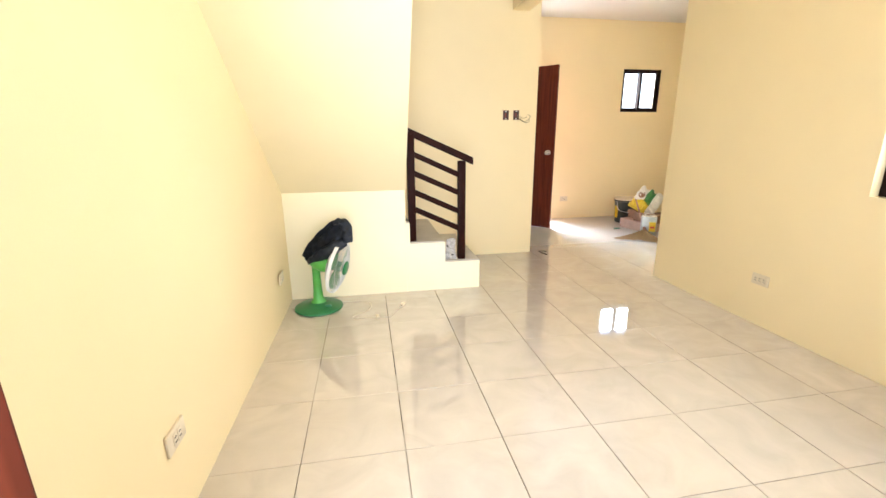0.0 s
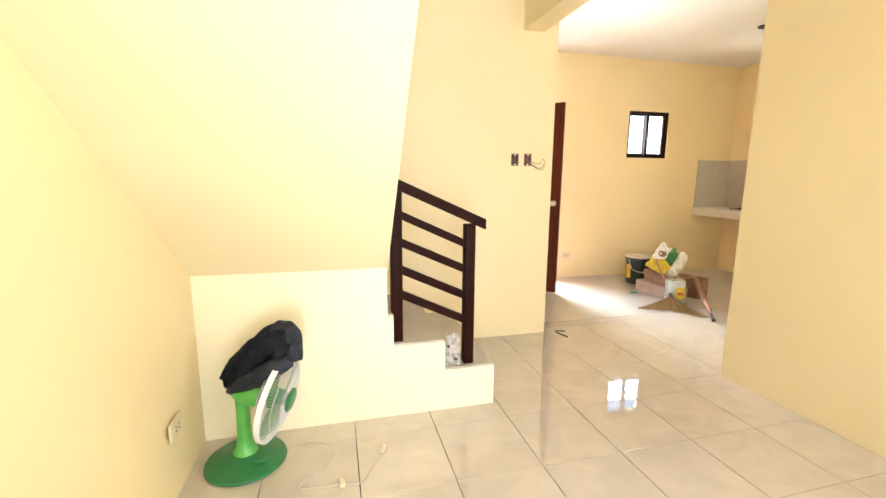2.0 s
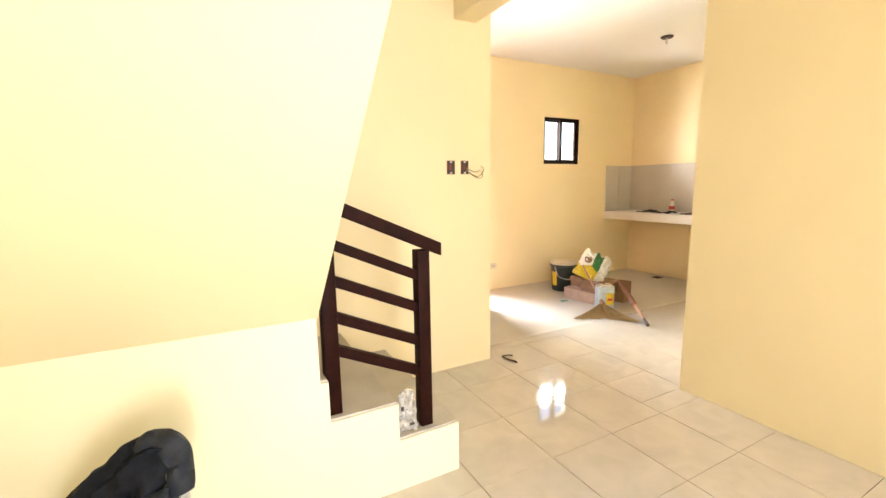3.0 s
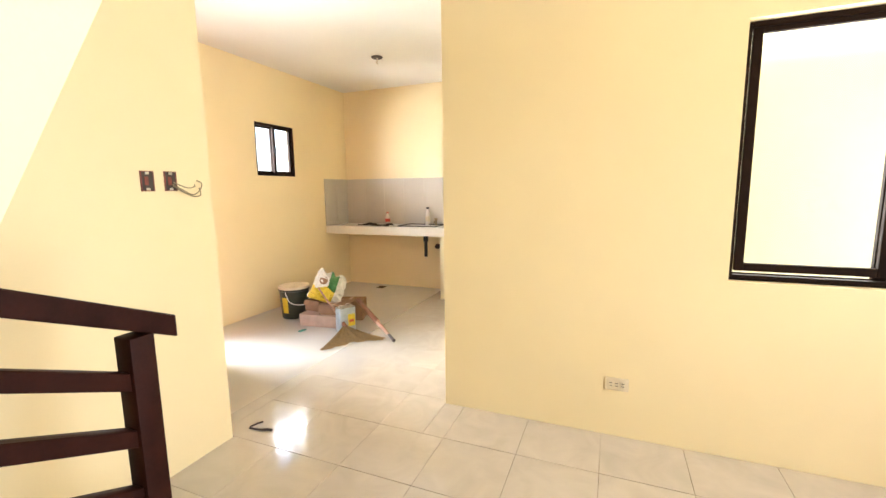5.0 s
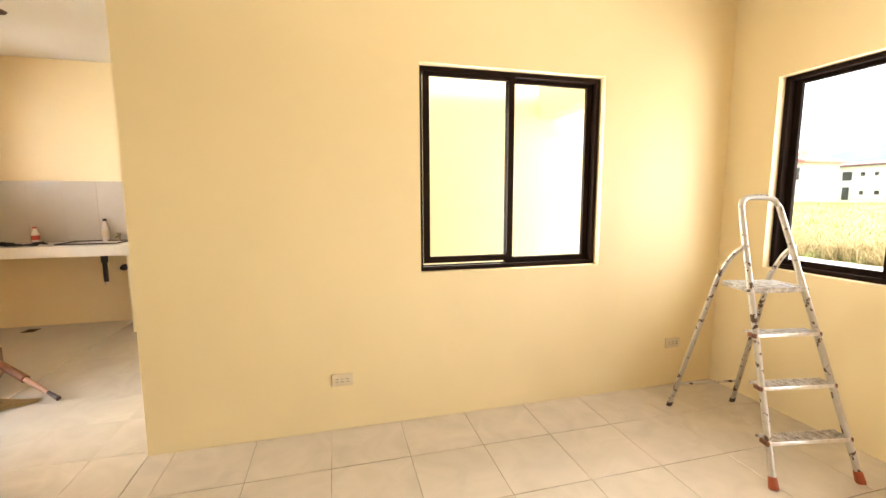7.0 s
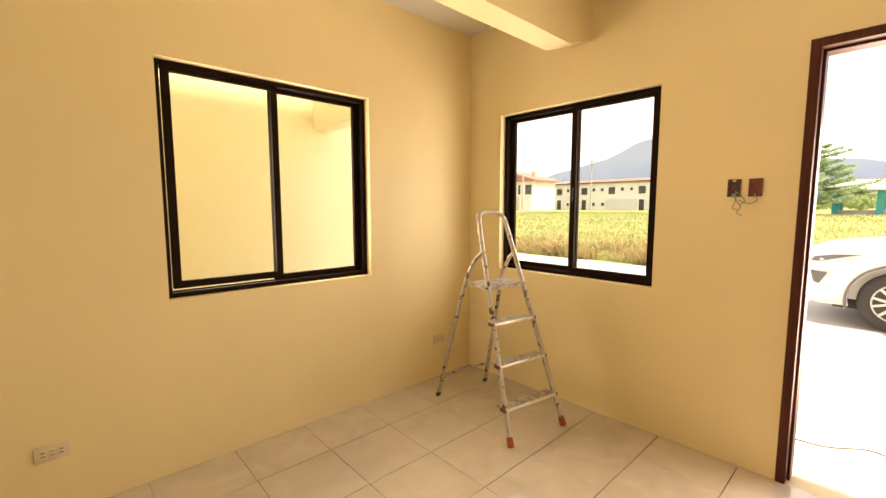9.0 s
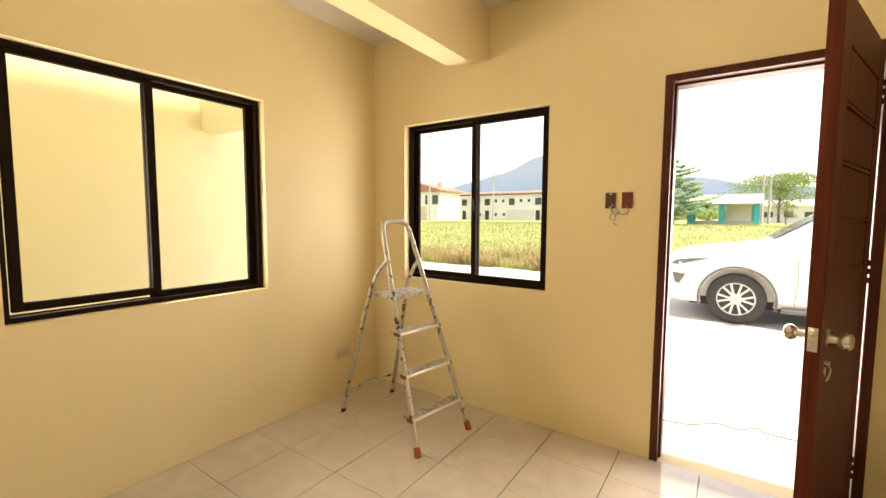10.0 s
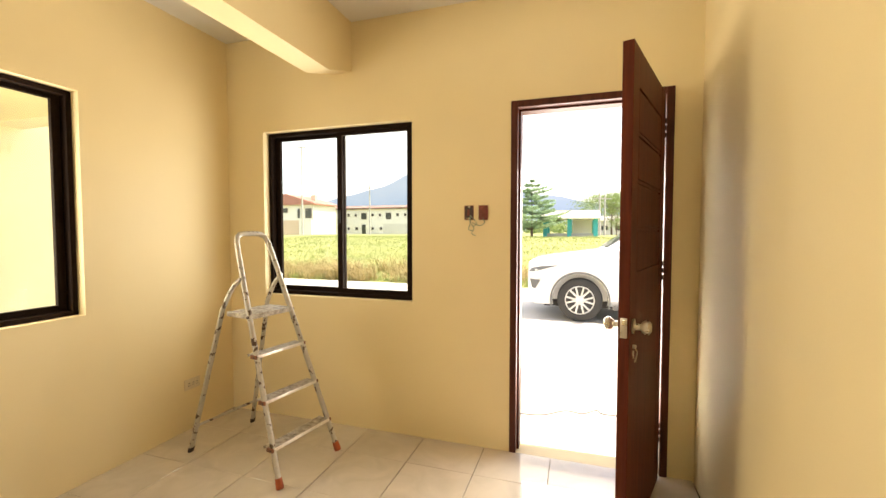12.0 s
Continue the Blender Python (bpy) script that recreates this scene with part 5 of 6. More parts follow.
blade_field("dry_grass", 11000, 2, 18, -12.2, -9.0, 0.14, 0.62, M_BLADEY, "dry straw-coloured grass tufts along the road", 1.7, 5, 260)

# ---- the white car ----
M_CARW = mat("white_car_paint", (0.80, 0.80, 0.80), 0.25, var=0.01, bump=0, coat=0.6)
M_TRIMG = mat("grey_plastic_trim", (0.13, 0.13, 0.13), 0.6, var=0.1)
M_TYRE = mat("black_tyre_rubber", (0.040, 0.038, 0.036), 0.85, var=0.2)
M_RIM = mat("silver_alloy", (0.62, 0.61, 0.58), 0.3, metal=0.5, var=0.05, bump=0)
M_BLACKW = mat("black_inner_wheel", (0.010, 0.010, 0.010), 0.8, var=0.1, bump=0)
M_LAMP = mat("grey_lamp_glass", (0.14, 0.15, 0.17), 0.12, var=0.2, bump=0)
M_CARGLASS = mat("dark_car_glass", (0.02, 0.025, 0.03), 0.06, var=0.1, bump=0)


def car():
    c = thing("parked_car", "white sport utility car parked on the road", "car", pose(0.516, -5.80, -0.185))
    # stations: x, bottom, belt, top, half width at belt, half width at top
    S = [(0.90, 0.40, 0.78, 0.90, 0.66, 0.60), (0.87, 0.30, 0.90, 1.00, 0.80, 0.72), (0.74, 0.27, 0.97, 1.05, 0.90, 0.80), (0.45, 0.27, 1.00, 1.09, 0.93, 0.82), (0.0, 0.28, 1.05, 1.15, 0.935, 0.84),
         (-0.34, 0.28, 1.08, 1.20, 0.935, 0.83), (-0.72, 0.28, 1.10, 1.45, 0.935, 0.77), (-1.14, 0.28, 1.12, 1.73, 0.935, 0.70), (-1.65, 0.28, 1.09, 1.82, 0.935, 0.68), (-2.2, 0.28, 1.10, 1.83, 0.935, 0.68),
         (-3.1, 0.28, 1.12, 1.78, 0.925, 0.67), (-3.55, 0.32, 1.12, 1.66, 0.90, 0.66), (-3.85, 0.40, 1.08, 1.20, 0.86, 0.76), (-3.92, 0.45, 0.80, 0.90, 0.78, 0.70)]
    bm = bmesh.new()
    rings = []
    for x, b, belt, top, w, wt in S:
        half = [(0.0, b), (w * 0.9, b), (w, b + 0.10), (w, (b + belt) / 2), (w * 0.995, belt - 0.04), (w * 0.965, belt), (wt + (w - wt) * 0.25, belt + (top - belt) * 0.62), (wt, top - 0.03), (wt - 0.08, top), (0.0, top + 0.015)]
        loop = [bm.verts.new((x, y, z)) for y, z in half] + [bm.verts.new((x, -y, z)) for y, z in reversed(half[1:-1])]
        rings.append(loop)
    n = len(rings[0])
    for q, s in zip(rings, rings[1:]):
        for k in range(n):
            bm.faces.new((q[k], q[(k + 1) % n], s[(k + 1) % n], s[k]))
    bm.faces.new(list(reversed(rings[0])))
    bm.faces.new(rings[-1])
    bmesh.ops.subdivide_edges(bm, edges=bm.edges[:], cuts=1, use_grid_fill=True, smooth=0.3)
    body = part("body", bm, M_CARW, c)
    # the wheel arches are cut out of the body
    bm = bmesh.new()
    for wx in (0.0, -2.745):
        for sy in (1, -1):
            spin(bm, [(0.455, -0.16), (0.455, 0.30)], 40, Matrix.Translation((wx, sy * 0.84, 0.373)) @ Euler((radians(-90 * sy), 0, 0)).to_matrix().to_4x4())
    cutter = part("cutter", bm, M_TRIMG, c, smooth=False)
    mod = body.modifiers.new("arches", "BOOLEAN")
    mod.operation, mod.object, mod.solver = "DIFFERENCE", cutter, "EXACT"
    bpy.context.view_layer.update()
    me = bpy.data.meshes.new_from_object(body.evaluated_get(bpy.context.evaluated_depsgraph_get()))
    body.modifiers.clear()
    body.data = me
    me.materials.clear()
    me.materials.append(M_CARW)
    bpy.data.objects.remove(cutter)
    for wx in (0.0, -2.745):
        for sy in (1, -1):
            R = Matrix.Translation((wx, sy * 0.80, 0.373)) @ Euler((radians(-90 * sy), 0, 0)).to_matrix().to_4x4()
            wheel = part("wheel", spin(bmesh.new(), [(0.24, 0.0), (0.24, 0.06), (0.22, 0.07)], 36, R), M_BLACKW, c, "dark inner wheel")
            bm = bmesh.new()
            spin(bm, [(0.245, -0.11), (0.34, -0.115), (0.366, -0.09), (0.372, -0.02), (0.372, 0.06), (0.362, 0.105), (0.338, 0.125), (0.27, 0.13), (0.238, 0.115)], 48, R)
            part("tyre", bm, M_TYRE, wheel, "black tyre")
            bm = bmesh.new()
            prof = [(0.242, 0.09), (0.242, 0.122), (0.234, 0.128), (0.224, 0.118), (0.220, 0.09)]
            rr = [[bm.verts.new(R @ Vector((r * math.cos(k * math.tau / 40), r * math.sin(k * math.tau / 40), z))) for k in range(40)] for r, z in prof]
            for q, s in zip(rr, rr[1:]):
                for k in range(40):
                    bm.faces.new((q[k], q[(k + 1) % 40], s[(k + 1) % 40], s[k]))
            # six pairs of spokes, each pair closing towards the hub
            for k in range(6):
                for e in (-1, 1):
                    a = k * math.tau / 6
                    p0 = R @ Euler((0, 0, a + e * 0.13)).to_matrix().to_4x4() @ Vector((0.07, 0, 0.116))
                    p1 = R @ Euler((0, 0, a + e * 0.24)).to_matrix().to_4x4() @ Vector((0.228, 0, 0.112))
                    strap(bm, [p0, p1], 0.022, 0.030, R.to_3x3() @ Vector((0, 0, 1)))
            spin(bm, [(0.075, 0.080), (0.078, 0.116), (0.05, 0.130), (0.04, 0.125)], 24, R)
            part("rim", bm, M_RIM, wheel, "silver multi-spoke alloy rim")
            # arch lip
            bm = bmesh.new()
            A = [Vector((wx + 0.475 * math.cos(t), sy * 0.932, 0.373 + 0.475 * math.sin(t))) for t in [radians(-15 + 210 * k / 30) for k in range(31)]]
            strap(bm, A, 0.05, 0.03, (0, 1, 0))
            part("arch_trim", bm, M_TRIMG, c, "grey arch trim")
    for sy in (1, -1):
        bm = bmesh.new()
        prism(bm, [(0.34, 0.965), (0.62, 0.945), (0.80, 0.905), (0.865, 0.84), (0.74, 0.845), (0.52, 0.915)], "y", sy * 0.80, sy * 0.950)
        for v in bm.verts:
            if v.co.x > 0.6:
                v.co.y -= sy * (v.co.x - 0.6) * 0.36
        part("headlight", bm, M_LAMP, c, "grey headlight")
        bm = bmesh.new()
        prism(bm, [(0.66, 0.70), (0.84, 0.71), (0.80, 0.56), (0.74, 0.54)], "y", sy * 0.70, sy * 0.945)
        for v in bm.verts:
            v.co.y -= sy * (v.co.x - 0.66) * 0.45
        part("fog_light", bm, M_TRIMG, c, "dark fog lamp recess")
        bm = bmesh.new()
        prism(bm, [(-0.78, 1.12), (-0.84, 1.20), (-1.20, 1.56), (-2.05, 1.66), (-2.05, 1.14)], "y", sy * 0.80, sy * 0.905)
        for v in bm.verts:
            v.co.y -= sy * max(0, (v.co.z - 1.12)) * 0.30
        part("side_window", bm, M_CARGLASS, c, "dark side glass")
        bm = bmesh.new()
        bx(bm, -0.68, sy * 0.90, 1.13, -0.52, sy * 1.10, 1.25, 0.035, 3)
        part("mirror", bm, M_CARW, c, "white wing mirror")
        bm = bmesh.new()
        bx(bm, -2.2, sy * 0.86, 0.24, -0.52, sy * 0.985, 0.30, 0.015)
        part("running_board", bm, M_TRIMG, c, "dark running board")
        bm = bmesh.new()
        strap(bm, [(-0.66, sy * 0.936, 0.32), (-0.69, sy * 0.940, 0.75), (-0.67, sy * 0.938, 1.05)], 0.006, 0.006, (0, 1, 0))
        part("door_seam", bm, M_TRIMG, c)
    bm = bmesh.new()
    bm_pts = [(-0.42, 0.70, 1.275), (-0.42, -0.70, 1.275), (-1.08, -0.63, 1.71), (-1.08, 0.63, 1.71)]
    bm.faces.new([bm.verts.new(p) for p in bm_pts])
    bmesh.ops.solidify(bm, geom=bm.faces[:], thickness=0.02)
    part("windscreen", bm, M_CARGLASS, c, "dark windscreen")
    bm = bmesh.new()
    bx(bm, 0.85, -0.50, 0.48, 0.905, 0.50, 0.72, 0.02)
    part("grille", bm, M_TRIMG, c, "dark grille")
    bm = bmesh.new()
    bx(bm, -3.5, -0.7, 0.22, 0.6, 0.7, 0.34)
    part("underbody", bm, M_TYRE, c, "black underbody")


car()

M_CABLE = mat("dusty_grey_cable", (0.10, 0.085, 0.07), 0.7, var=0.3, scale=9)
cab = thing("ground_cable", "thin grey-brown cable lying across the concrete", "cable", pose(0.6, -1.0, -0.185))
bm = bmesh.new()
tube(bm, smooth_curve([(-2.2, -0.34, 0.004), (-0.9, -0.22, 0.004), (-0.30, -0.17, 0.004), (-0.22, -0.24, 0.004), (-0.10, -0.13, 0.004), (0.04, -0.145, 0.004), (0.22, -0.005, 0.004), (0.42, 0.03, 0.004), (1.2, 0.12, 0.004)], 8), 0.0035, 6)
part("cable", bm, M_CABLE, cab)

# ---- far buildings ----
M_HWHITE = mat("white_render", (0.74, 0.72, 0.66), 0.8, var=0.06, scale=0.4, fine=8)
M_HPEACH = mat("peach_render", (0.62, 0.47, 0.36), 0.8, var=0.08, scale=0.4, fine=8)
M_ROOFR = mat("red_tin_roof", (0.40, 0.17, 0.13), 0.6, var=0.12, scale=0.6, fine=6)
M_ROOFD = mat("dark_roof_edge", (0.14, 0.085, 0.07), 0.6, var=0.12)
M_ROOFB = mat("weathered_brown_roof", (0.26, 0.15, 0.12), 0.6, var=0.12, scale=0.6, fine=6)
M_PALEW = mat("pale_block_wall", (0.58, 0.56, 0.52), 0.85, var=0.1, scale=1, fine=8)
M_WIN = mat("dark_far_glass", (0.05, 0.055, 0.05), 0.15, var=0.2, bump=0)
M_TEAL = mat("teal_paint", (0.02, 0.34, 0.36), 0.6, var=0.1)
M_GREYW = mat("grey_block_wall", (0.36, 0.35, 0.32), 0.85, var=0.1, scale=1, fine=8)


def box_part(name, b, material, parent, label=""):
    bm = bmesh.new()
    bx(bm, *b)
    return part(name, bm, material, parent, label, smooth=False)


def far_window(parent, x, z, w, h, y):
    win = box_part("window", (x - w / 2, y, z, x + w / 2, y + 0.06, z + h), M_ROOFD, parent)
    box_part("pane", (x - w / 2 + 0.06, y + 0.05, z + 0.06, x + w / 2 - 0.06, y + 0.075, z + h - 0.06), M_WIN, win)


def row_house(x, label):
    h = thing("row_house", label, "house", pose(x, -75, 0.75), group="white row houses")
    W = 5.6
    box_part("wall", (0, -7, 0, W, 0, 5.35), M_HWHITE, h)
    bm = bmesh.new()
    prism(bm, [(-7.4, 5.25), (0.45, 5.25), (0.45, 5.45), (-3.4, 6.15), (-7.4, 5.45)], "x", -0.02, W + 0.02)
    part("roof", bm, M_ROOFB, h, smooth=False)
    box_part("fascia", (0, 0.45, 5.2, W, 0.5, 5.46), M_ROOFD, h)
    for wx, wz, ww, wh in ((0.9, 3.7, 0.55, 0.6), (2.9, 3.1, 1.25, 1.35), (4.8, 3.7, 0.5, 0.55), (0.9, 0.9, 0.5, 0.6), (4.6, 0.9, 0.6, 0.6)):
        far_window(h, wx, wz, ww, wh, 0.0)
    box_part("door", (2.5, 0.0, 0.0, 3.4, 0.05, 2.05), M_WIN, h)


for k in range(8):
    row_house(12.0 + k * 5.6, "white two-storey row house with low brown roof")
lw = thing("lot_wall", "pale grey block wall before the white row houses", "wall", pose(29.5, -68, 0.78))
box_part("wall", (0, -0.2, 0, 5.6, 0, 2.0), M_PALEW, lw)
rh = thing("red_roof_house", "two-storey peach house with a red gable roof", "house", pose(43.2, -60, 0.7))
box_part("wall", (1.4, -7, 0, 11.0, 0, 5.6), M_HWHITE, rh)
bm = bmesh.new()
prism(bm, [(0.8, 5.35), (0.8, 5.6), (6.8, 7.35), (12.5, 5.6), (12.5, 5.35)], "y", -7.5, 0.6)
part("roof", bm, M_ROOFR, rh, smooth=False)
box_part("chimney", (2.8, -3.5, 6.2, 3.7, -2.6, 7.3), M_HPEACH, rh)
for wx, wz, ww, wh in ((7.2, 4.0, 0.9, 0.8), (2.4, 3.0, 1.3, 1.7), (4.4, 3.0, 0.5, 1.7)):
    far_window(rh, wx, wz, ww, wh, 0.0)
fw_ = thing("yard_wall", "peach and white plastered yard wall", "wall", pose(36.5, -50, 0.72))
box_part("wall", (3.6, -0.25, 0, 14.0, 0, 2.3), M_HPEACH, fw_)
box_part("gate_wall", (1.4, -0.25, 0, 3.55, 0.02, 2.35), M_HWHITE, fw_)


def utility_pole(x, y, hgt, label):
    p = thing("utility_pole", label, "pole", pose(x, y, field_z(x, y)), group="utility poles")
    bm = bmesh.new()
    tube(bm, [(0, 0, 0), (0, 0, hgt)], [0.13, 0.07], 10)
    part("pole", bm, M_GREYW, p)
    box_part("crossarm", (-0.7, -0.05, hgt - 0.8, 0.7, 0.05, hgt - 0.68), M_GREYW, p)


utility_pole(37.6, -47.5, 13.0, "tall pale concrete utility pole")
utility_pole(31.5, -56.0, 8.0, "pale concrete utility pole in the distance")
utility_pole(-1.75, -48, 5.0, "pale concrete pole behind the pavilion")
utility_pole(-2.35, -49, 5.0, "pale concrete pole behind the pavilion")

pv = thing("pavilion", "open pavilion with teal columns and white roof", "pavilion", pose(1.3, -40, 0.62))
for x in (2.35, 0.05, -2.35):
    for y in (0, -3.6):
        box_part("column", (x - 0.19, y - 0.19, 0, x + 0.19, y + 0.19, 2.0), M_TEAL, pv, "teal painted column")
box_part("parapet", (0.24, -0.08, 0, 2.16, 0.08, 0.55), M_GREYW, pv)
box_part("parapet", (-2.16, -0.08, 0, -0.14, 0.08, 0.55), M_GREYW, pv)
box_part("back_wall", (-2.1, -3.75, 0, -0.2, -3.6, 2.0), M_HWHITE, pv)
bm = bmesh.new()
prism(bm, [(0.75, 1.95), (0.75, 2.08), (-1.8, 2.85), (-4.4, 2.08), (-4.4, 1.95)], "x", -2.75, 2.9)
part("roof", bm, M_HWHITE, pv, "white sheet roof", smooth=False)
box_part("ridge_cap", (-2.8, -1.95, 2.83, 2.95, -1.65, 2.90), M_GREYW, pv)
lh = thing("low_house", "low white house beyond the meadow", "house", pose(-8.5, -66, 0.75))
box_part("wall", (0, -5, 0, 6.5, 0, 2.3), M_HWHITE, lh)
bm = bmesh.new()
prism(bm, [(-5.4, 2.25), (0.5, 2.25), (-2.4, 3.1)], "x", -0.4, 6.9)
part("roof", bm, M_HWHITE, lh, smooth=False)
for wx in (1.2, 3.2, 5.2):
    far_window(lh, wx, 0.8, 0.9, 0.7, 0.0)


# ---- trees ----
M_BARK = mat("grey_brown_bark", (0.12, 0.085, 0.06), 0.9, var=0.25, scale=4, fine=30, bump=0.3)
M_LEAF = leaf_mat("bright_green_leaves", (0.13, 0.21, 0.07), (0.25, 0.32, 0.12))
# paler than foliage is: distance haze is put into the conifer's leaf colour
M_LEAFP = leaf_mat("hazed_feathery_green_leaves", (0.22, 0.35, 0.20), (0.36, 0.48, 0.30))


def tree(label, x, y, hgt, crown, seed, clumps=70, leaves=46, low=0.3):
    rng = np.random.default_rng(seed)
    z0 = field_z(x, y)
    t = thing("tree", label, "tree", pose(x, y, z0))
    bm = bmesh.new()
    tube(bm, [(0, 0, 0), (0.06, 0.03, hgt * 0.3), (-0.03, 0.05, hgt * 0.6), (0.03, 0, hgt * 0.94)], [hgt * 0.03, hgt * 0.022, hgt * 0.014, 0.02], 8)
    part("trunk", bm, M_BARK, t)
    verts, faces = [], []
    lb = bmesh.new()
    for i in range(clumps):
        f = (i + rng.random()) / clumps
        a = rng.uniform(0, math.tau)
        zc = hgt * (low + (1 - low) * (0.25 + 0.75 * math.sin(f * math.pi * 0.5)))
        rad = crown * math.sqrt(rng.random()) * math.cos(f * 1.25)
        size = (crown * 0.24, crown * 0.13)
        c = Vector((math.cos(a) * rad, math.sin(a) * rad, zc))
        if i % 2 == 0:
            tube(lb, [(0, 0, zc * 0.6), c * 0.5 + Vector((0, 0, zc * 0.42)), c], [hgt * 0.007, hgt * 0.005, 0.012], 5)
        for _ in range(leaves):
            d = rng.normal(size=3)
            p = c + Vector((d[0] * size[0] * 0.5, d[1] * size[0] * 0.5, d[2] * size[1] * 0.5))
            s = rng.uniform(0.08, 0.20) * (hgt / 6)
            u = Vector(rng.normal(size=3)).normalized()
            w = u.cross(Vector(rng.normal(size=3))).normalized()
            k = len(verts)
            verts += [p - u * s, p + w * s * 0.45, p + u * s, p - w * s * 0.45]
            faces.append((k, k + 1, k + 2, k + 3))
    part("limbs", lb, M_BARK, t)
    me = bpy.data.meshes.new("crown")
    me.from_pydata([tuple(v) for v in verts], [], faces)
    me.materials.append(M_LEAF)
    ob = new("crown", me)
    ob.parent = t
    return t


def conifer(label, x, y, hgt, crown, seed):
    """A conifer with flat tiers of feathery boughs that shorten towards the tip."""
    rng = np.random.default_rng(seed)
    t = thing("tree", label, "tree", pose(x, y, field_z(x, y)))
    bm = bmesh.new()
    tube(bm, [(0, 0, 0), (0.03, 0.02, hgt * 0.5), (0, 0, hgt)], [hgt * 0.024, hgt * 0.014, 0.01], 8)
    part("trunk", bm, M_BARK, t)
    lb = bmesh.new()
    verts, faces = [], []
    tiers = 11
    for i in range(tiers):
        f = i / (tiers - 1)
        z = hgt * (0.13 + 0.84 * f ** 0.92) + rng.normal(0, 0.06)
        n = 8 if f < 0.6 else 6
        for k in range(n):
            a = (k + 0.5 * (i % 2)) * math.tau / n + rng.normal(0, 0.12)
            ln = crown * (1.0 - f) ** 0.78 * rng.uniform(0.45, 1.15) + 0.16
            d = Vector((math.cos(a), math.sin(a), 0))
            rise = rng.uniform(-0.02, 0.26)
            path = [Vector((0, 0, z)) + d * ln * q + Vector((0, 0, ln * (rise * q + 0.08 * q * q))) for q in (0, 0.5, 1)]
            tube(lb, path, [0.035, 0.022, 0.008], 5)
            for _ in range(int(80 + 125 * ln)):
                q = 0.16 + 0.84 * rng.random() ** 0.75
                p = Vector((0, 0, z)) + d * ln * q + Vector((0, 0, ln * (rise * q + 0.08 * q * q)))
                spread = 0.10 + 0.22 * ln * q * (1.12 - q)
                p += Vector((-d.y, d.x, 0)) * rng.normal(0, spread) + Vector((0, 0, rng.normal(0.0, 0.05)))
                s = rng.uniform(0.05, 0.12)
                u = (d * rng.uniform(0.3, 1) + Vector((-d.y, d.x, 0)) * rng.normal(0, 0.8) + Vector((0, 0, rng.normal(0, 0.35)))).normalized()
                w = u.cross(Vector(rng.normal(size=3))).normalized()
                j = len(verts)
                verts += [p - u * s, p + w * s * 0.35, p + u * s, p - w * s * 0.35]
                faces.append((j, j + 1, j + 2, j + 3))
    part("limbs", lb, M_BARK, t)
    me = bpy.data.meshes.new("crown")
    me.from_pydata([tuple(v) for v in verts], [], faces)
    me.materials.append(M_LEAFP)
    new("crown", me).parent = t
    return t


conifer("tall tiered green conifer beside the pavilion", 4.75, -38, 5.45, 4.1, 11)
tree("broad spreading green tree behind the pavilion", -4.2, -64, 5.6, 6.2, 12, 110, 60, 0.35)
tree("small round green bush by the pavilion", -3.1, -42, 1.7, 0.9, 14, 36, 40, 0.15)
tree("low green shrub under the tall tree", 6.9, -38.5, 1.3, 1.2, 15, 36, 40, 0.15)

def far_woods():
    rng = np.random.default_rng(21)
    verts, faces = [], []
    for i in range(420):
        x, y = rng.uniform(-90, 110), rng.uniform(-150, -100)
        top = rng.uniform(1.5, 4.2)
        for _ in range(34):
            d = rng.normal(size=3)
            p = Vector((x + d[0] * 1.6, y + d[1] * 1.6, 0.85 + abs(d[2]) * top * 0.5 + rng.random() * top * 0.4))
            u = Vector(rng.normal(size=3)).normalized()
            w = u.cross(Vector(rng.normal(size=3))).normalized()
            s, k = rng.uniform(0.3, 0.7), len(verts)
            verts += [p - u * s, p + w * s * 0.6, p + u * s, p - w * s * 0.6]
            faces.append((k, k + 1, k + 2, k + 3))
    me = bpy.data.meshes.new("far_woods")
    me.from_pydata([tuple(v) for v in verts], [], faces)
    me.materials.append(M_LEAF)
    tagged(new("far_woods", me), "distant low green woods along the horizon", "woods", "", "stuff")


far_woods()


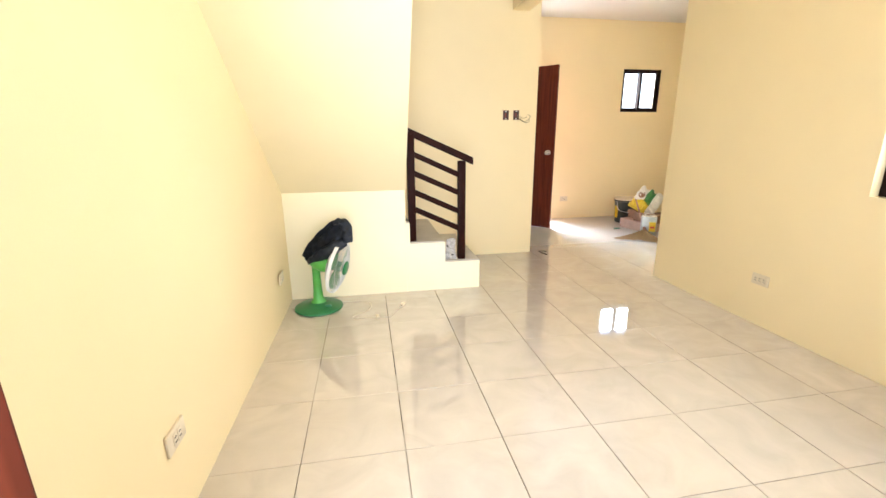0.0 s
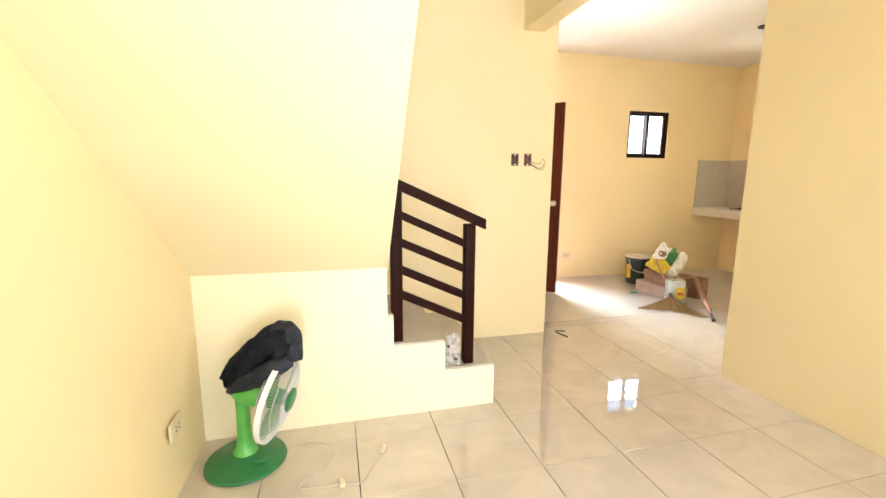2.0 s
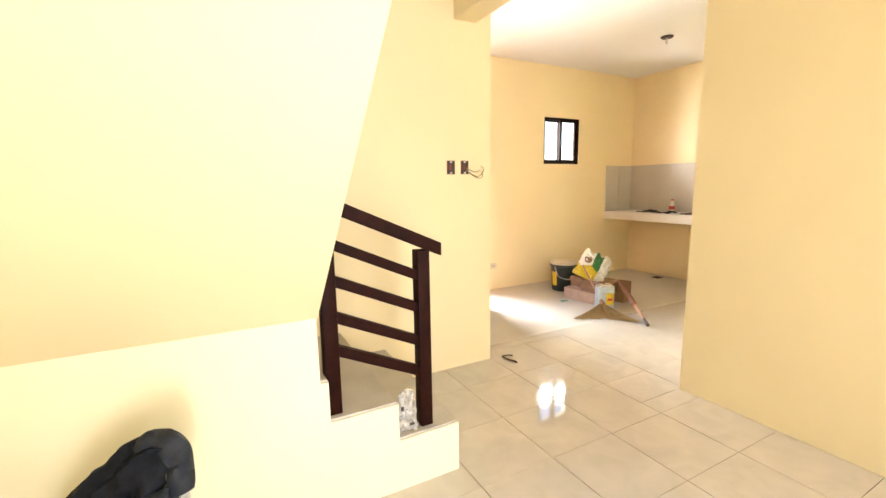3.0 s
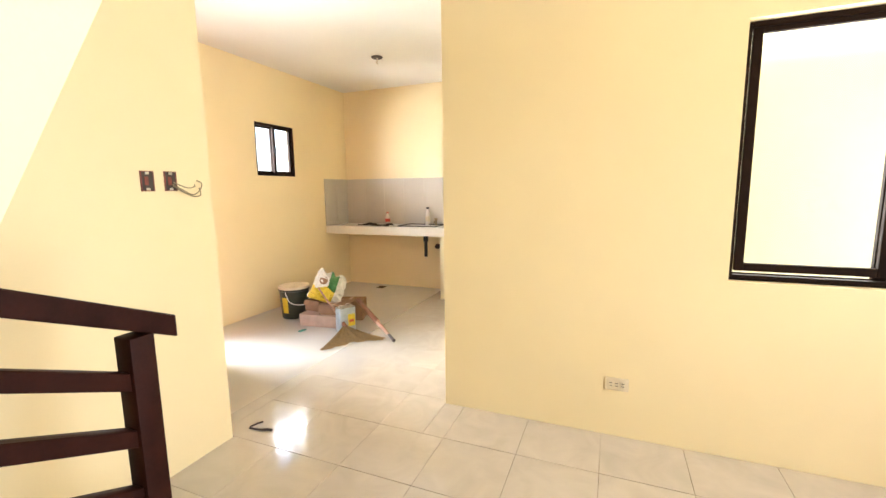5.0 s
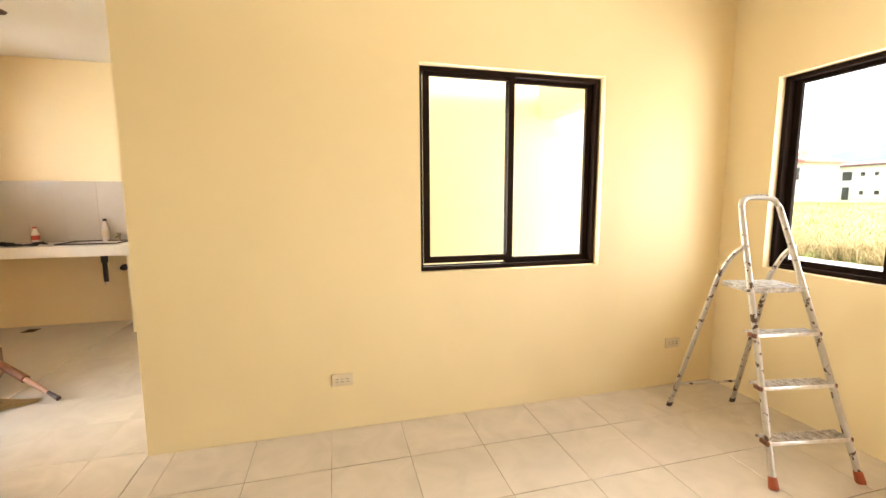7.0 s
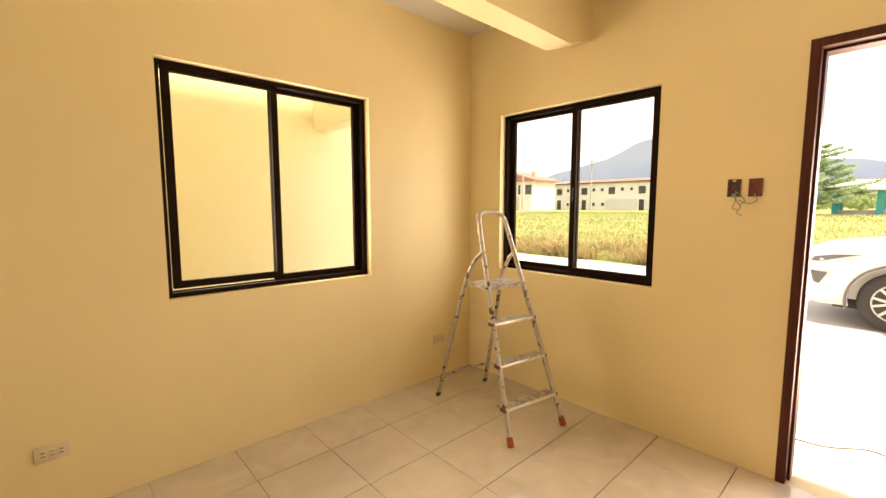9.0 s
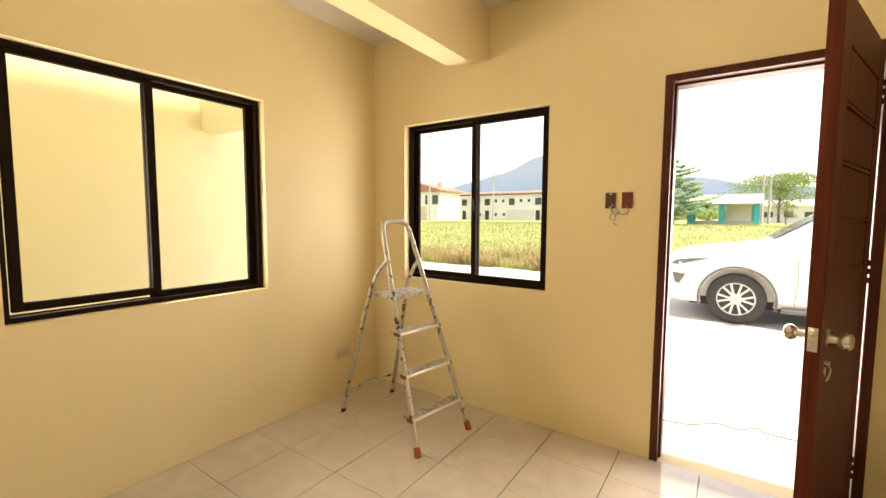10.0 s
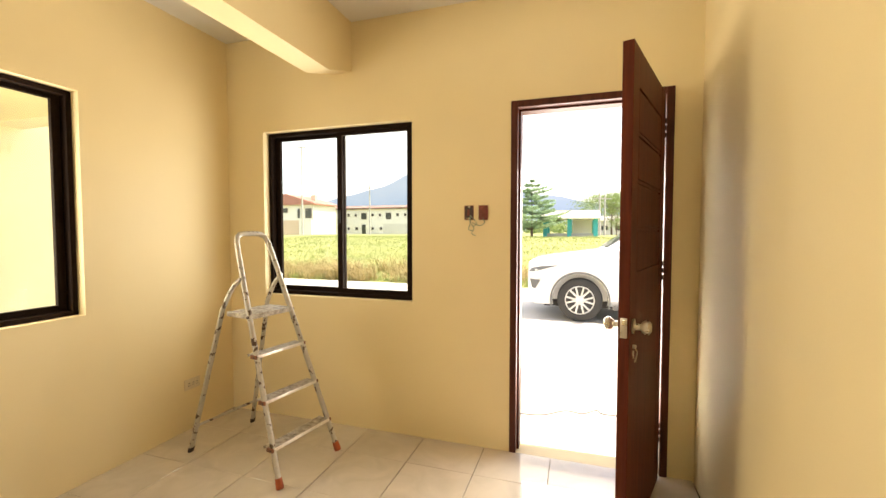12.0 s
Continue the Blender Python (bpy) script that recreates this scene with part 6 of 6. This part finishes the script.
# ---- the mountain ----
def mountain():
    prof = [(-3.0, 0.02), (-1.2, 0.035), (-0.4, 0.045), (-0.15, 0.055), (0.0, 0.073), (0.13, 0.099), (0.2, 0.125), (0.3, 0.158), (0.36, 0.160), (0.415, 0.150), (0.50, 0.120), (0.57, 0.104), (0.66, 0.086), (0.74, 0.088), (0.84, 0.070), (1.0, 0.055), (1.6, 0.04), (3.0, 0.02)]
    D = 1300.0
    az = np.arange(-3.0, 3.0001, 0.02)
    el = np.interp(az, [p[0] for p in prof], [p[1] for p in prof])
    verts, faces = [], []
    m = 7
    for i, a in enumerate(az):
        e = el[i] + 0.004 * noise.noise(Vector((a * 14, 0, 0))) + 0.0018 * noise.noise(Vector((a * 60, 4, 0)))
        for j in range(m):
            t = j / (m - 1)
            y = -(D - 250 * (1 - t))
            verts.append((a * -y + 25 * noise.noise(Vector((a * 9, t * 3, 2))), y, e * D * t ** 1.3 - 2))
    for i in range(len(az) - 1):
        for j in range(m - 1):
            k = i * m + j
            faces.append((k, k + 1, k + m + 1, k + m))
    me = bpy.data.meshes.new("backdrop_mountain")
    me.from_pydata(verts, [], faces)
    # the mountain glows by itself, with haze put into its colours
    me.materials.append(glow_backdrop_mat("hazy_blue_mountain_glow", (0.55, 0.68, 0.82), (0.38, 0.53, 0.78), (0.50, 0.63, 0.84), 0, 205, HAZE_GLOW))
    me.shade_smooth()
    tagged(new("backdrop_mountain", me), "blue mountain under white clouds, its haze painted as glow", "mountain", "", "structure")


mountain()

# ---- floor tiles, each a piece ----
def floor_tiles():
    gx, gy, s = -0.11, -0.093, 0.4035
    bands = [(0.0, Y_EDGE, -0.05, X_E), (Y_EDGE, Y_SW, -0.05, X_K), (Y_SW, Y_N, X_SW, X_K)]
    shared = {}
    for i in range(16):
        for j in range(17):
            cells = []
            for b0, b1, r0, r1 in bands:
                x0, x1 = max(gx + i * s, r0), min(gx + (i + 1) * s, r1)
                y0, y1 = max(gy + j * s, b0), min(gy + (j + 1) * s, b1)
                if x1 - x0 < 0.02 or y1 - y0 < 0.004:
                    continue
                if cells and cells[-1][0] == x0 and cells[-1][1] == x1:
                    cells[-1][3] = y1
                else:
                    cells.append([x0, x1, y0, y1])
            for x0, x1, y0, y1 in cells:
                if x0 < 1.2 and y0 > Y_ST:
                    continue
                w, d = round(x1 - x0, 3), round(y1 - y0, 3)
                # in the kitchen the joints are choked with cement dust
                tight = y0 > 4.6 or x0 > X_E - 0.1
                key = (w, d, tight)
                if key not in shared:
                    j1, j2 = (0.0001, 0.0001) if tight else (0.0019, 0.0010)
                    bm = bmesh.new()
                    bx(bm, -w / 2 + j1, -d / 2 + j2, -0.01, w / 2 - j1, d / 2 - j2, 0.0)
                    top = [e for e in bm.edges if all(v.co.z > -0.001 for v in e.verts)]
                    if not tight:
                        bmesh.ops.bevel(bm, geom=top, offset=0.0010, segments=1, affect="EDGES")
                    shared[key] = mesh_of(bm, "tile", M_TILE)
                ob = new("tile", shared[key])
                ob.parent = FLOOR
                ob.matrix_world = pose((x0 + x1) / 2, (y0 + y1) / 2, 0.0 if tight else random.uniform(-0.0005, 0.0), *((0, 0) if tight else (random.uniform(-0.05, 0.05), random.uniform(-0.05, 0.05))))


floor_tiles()
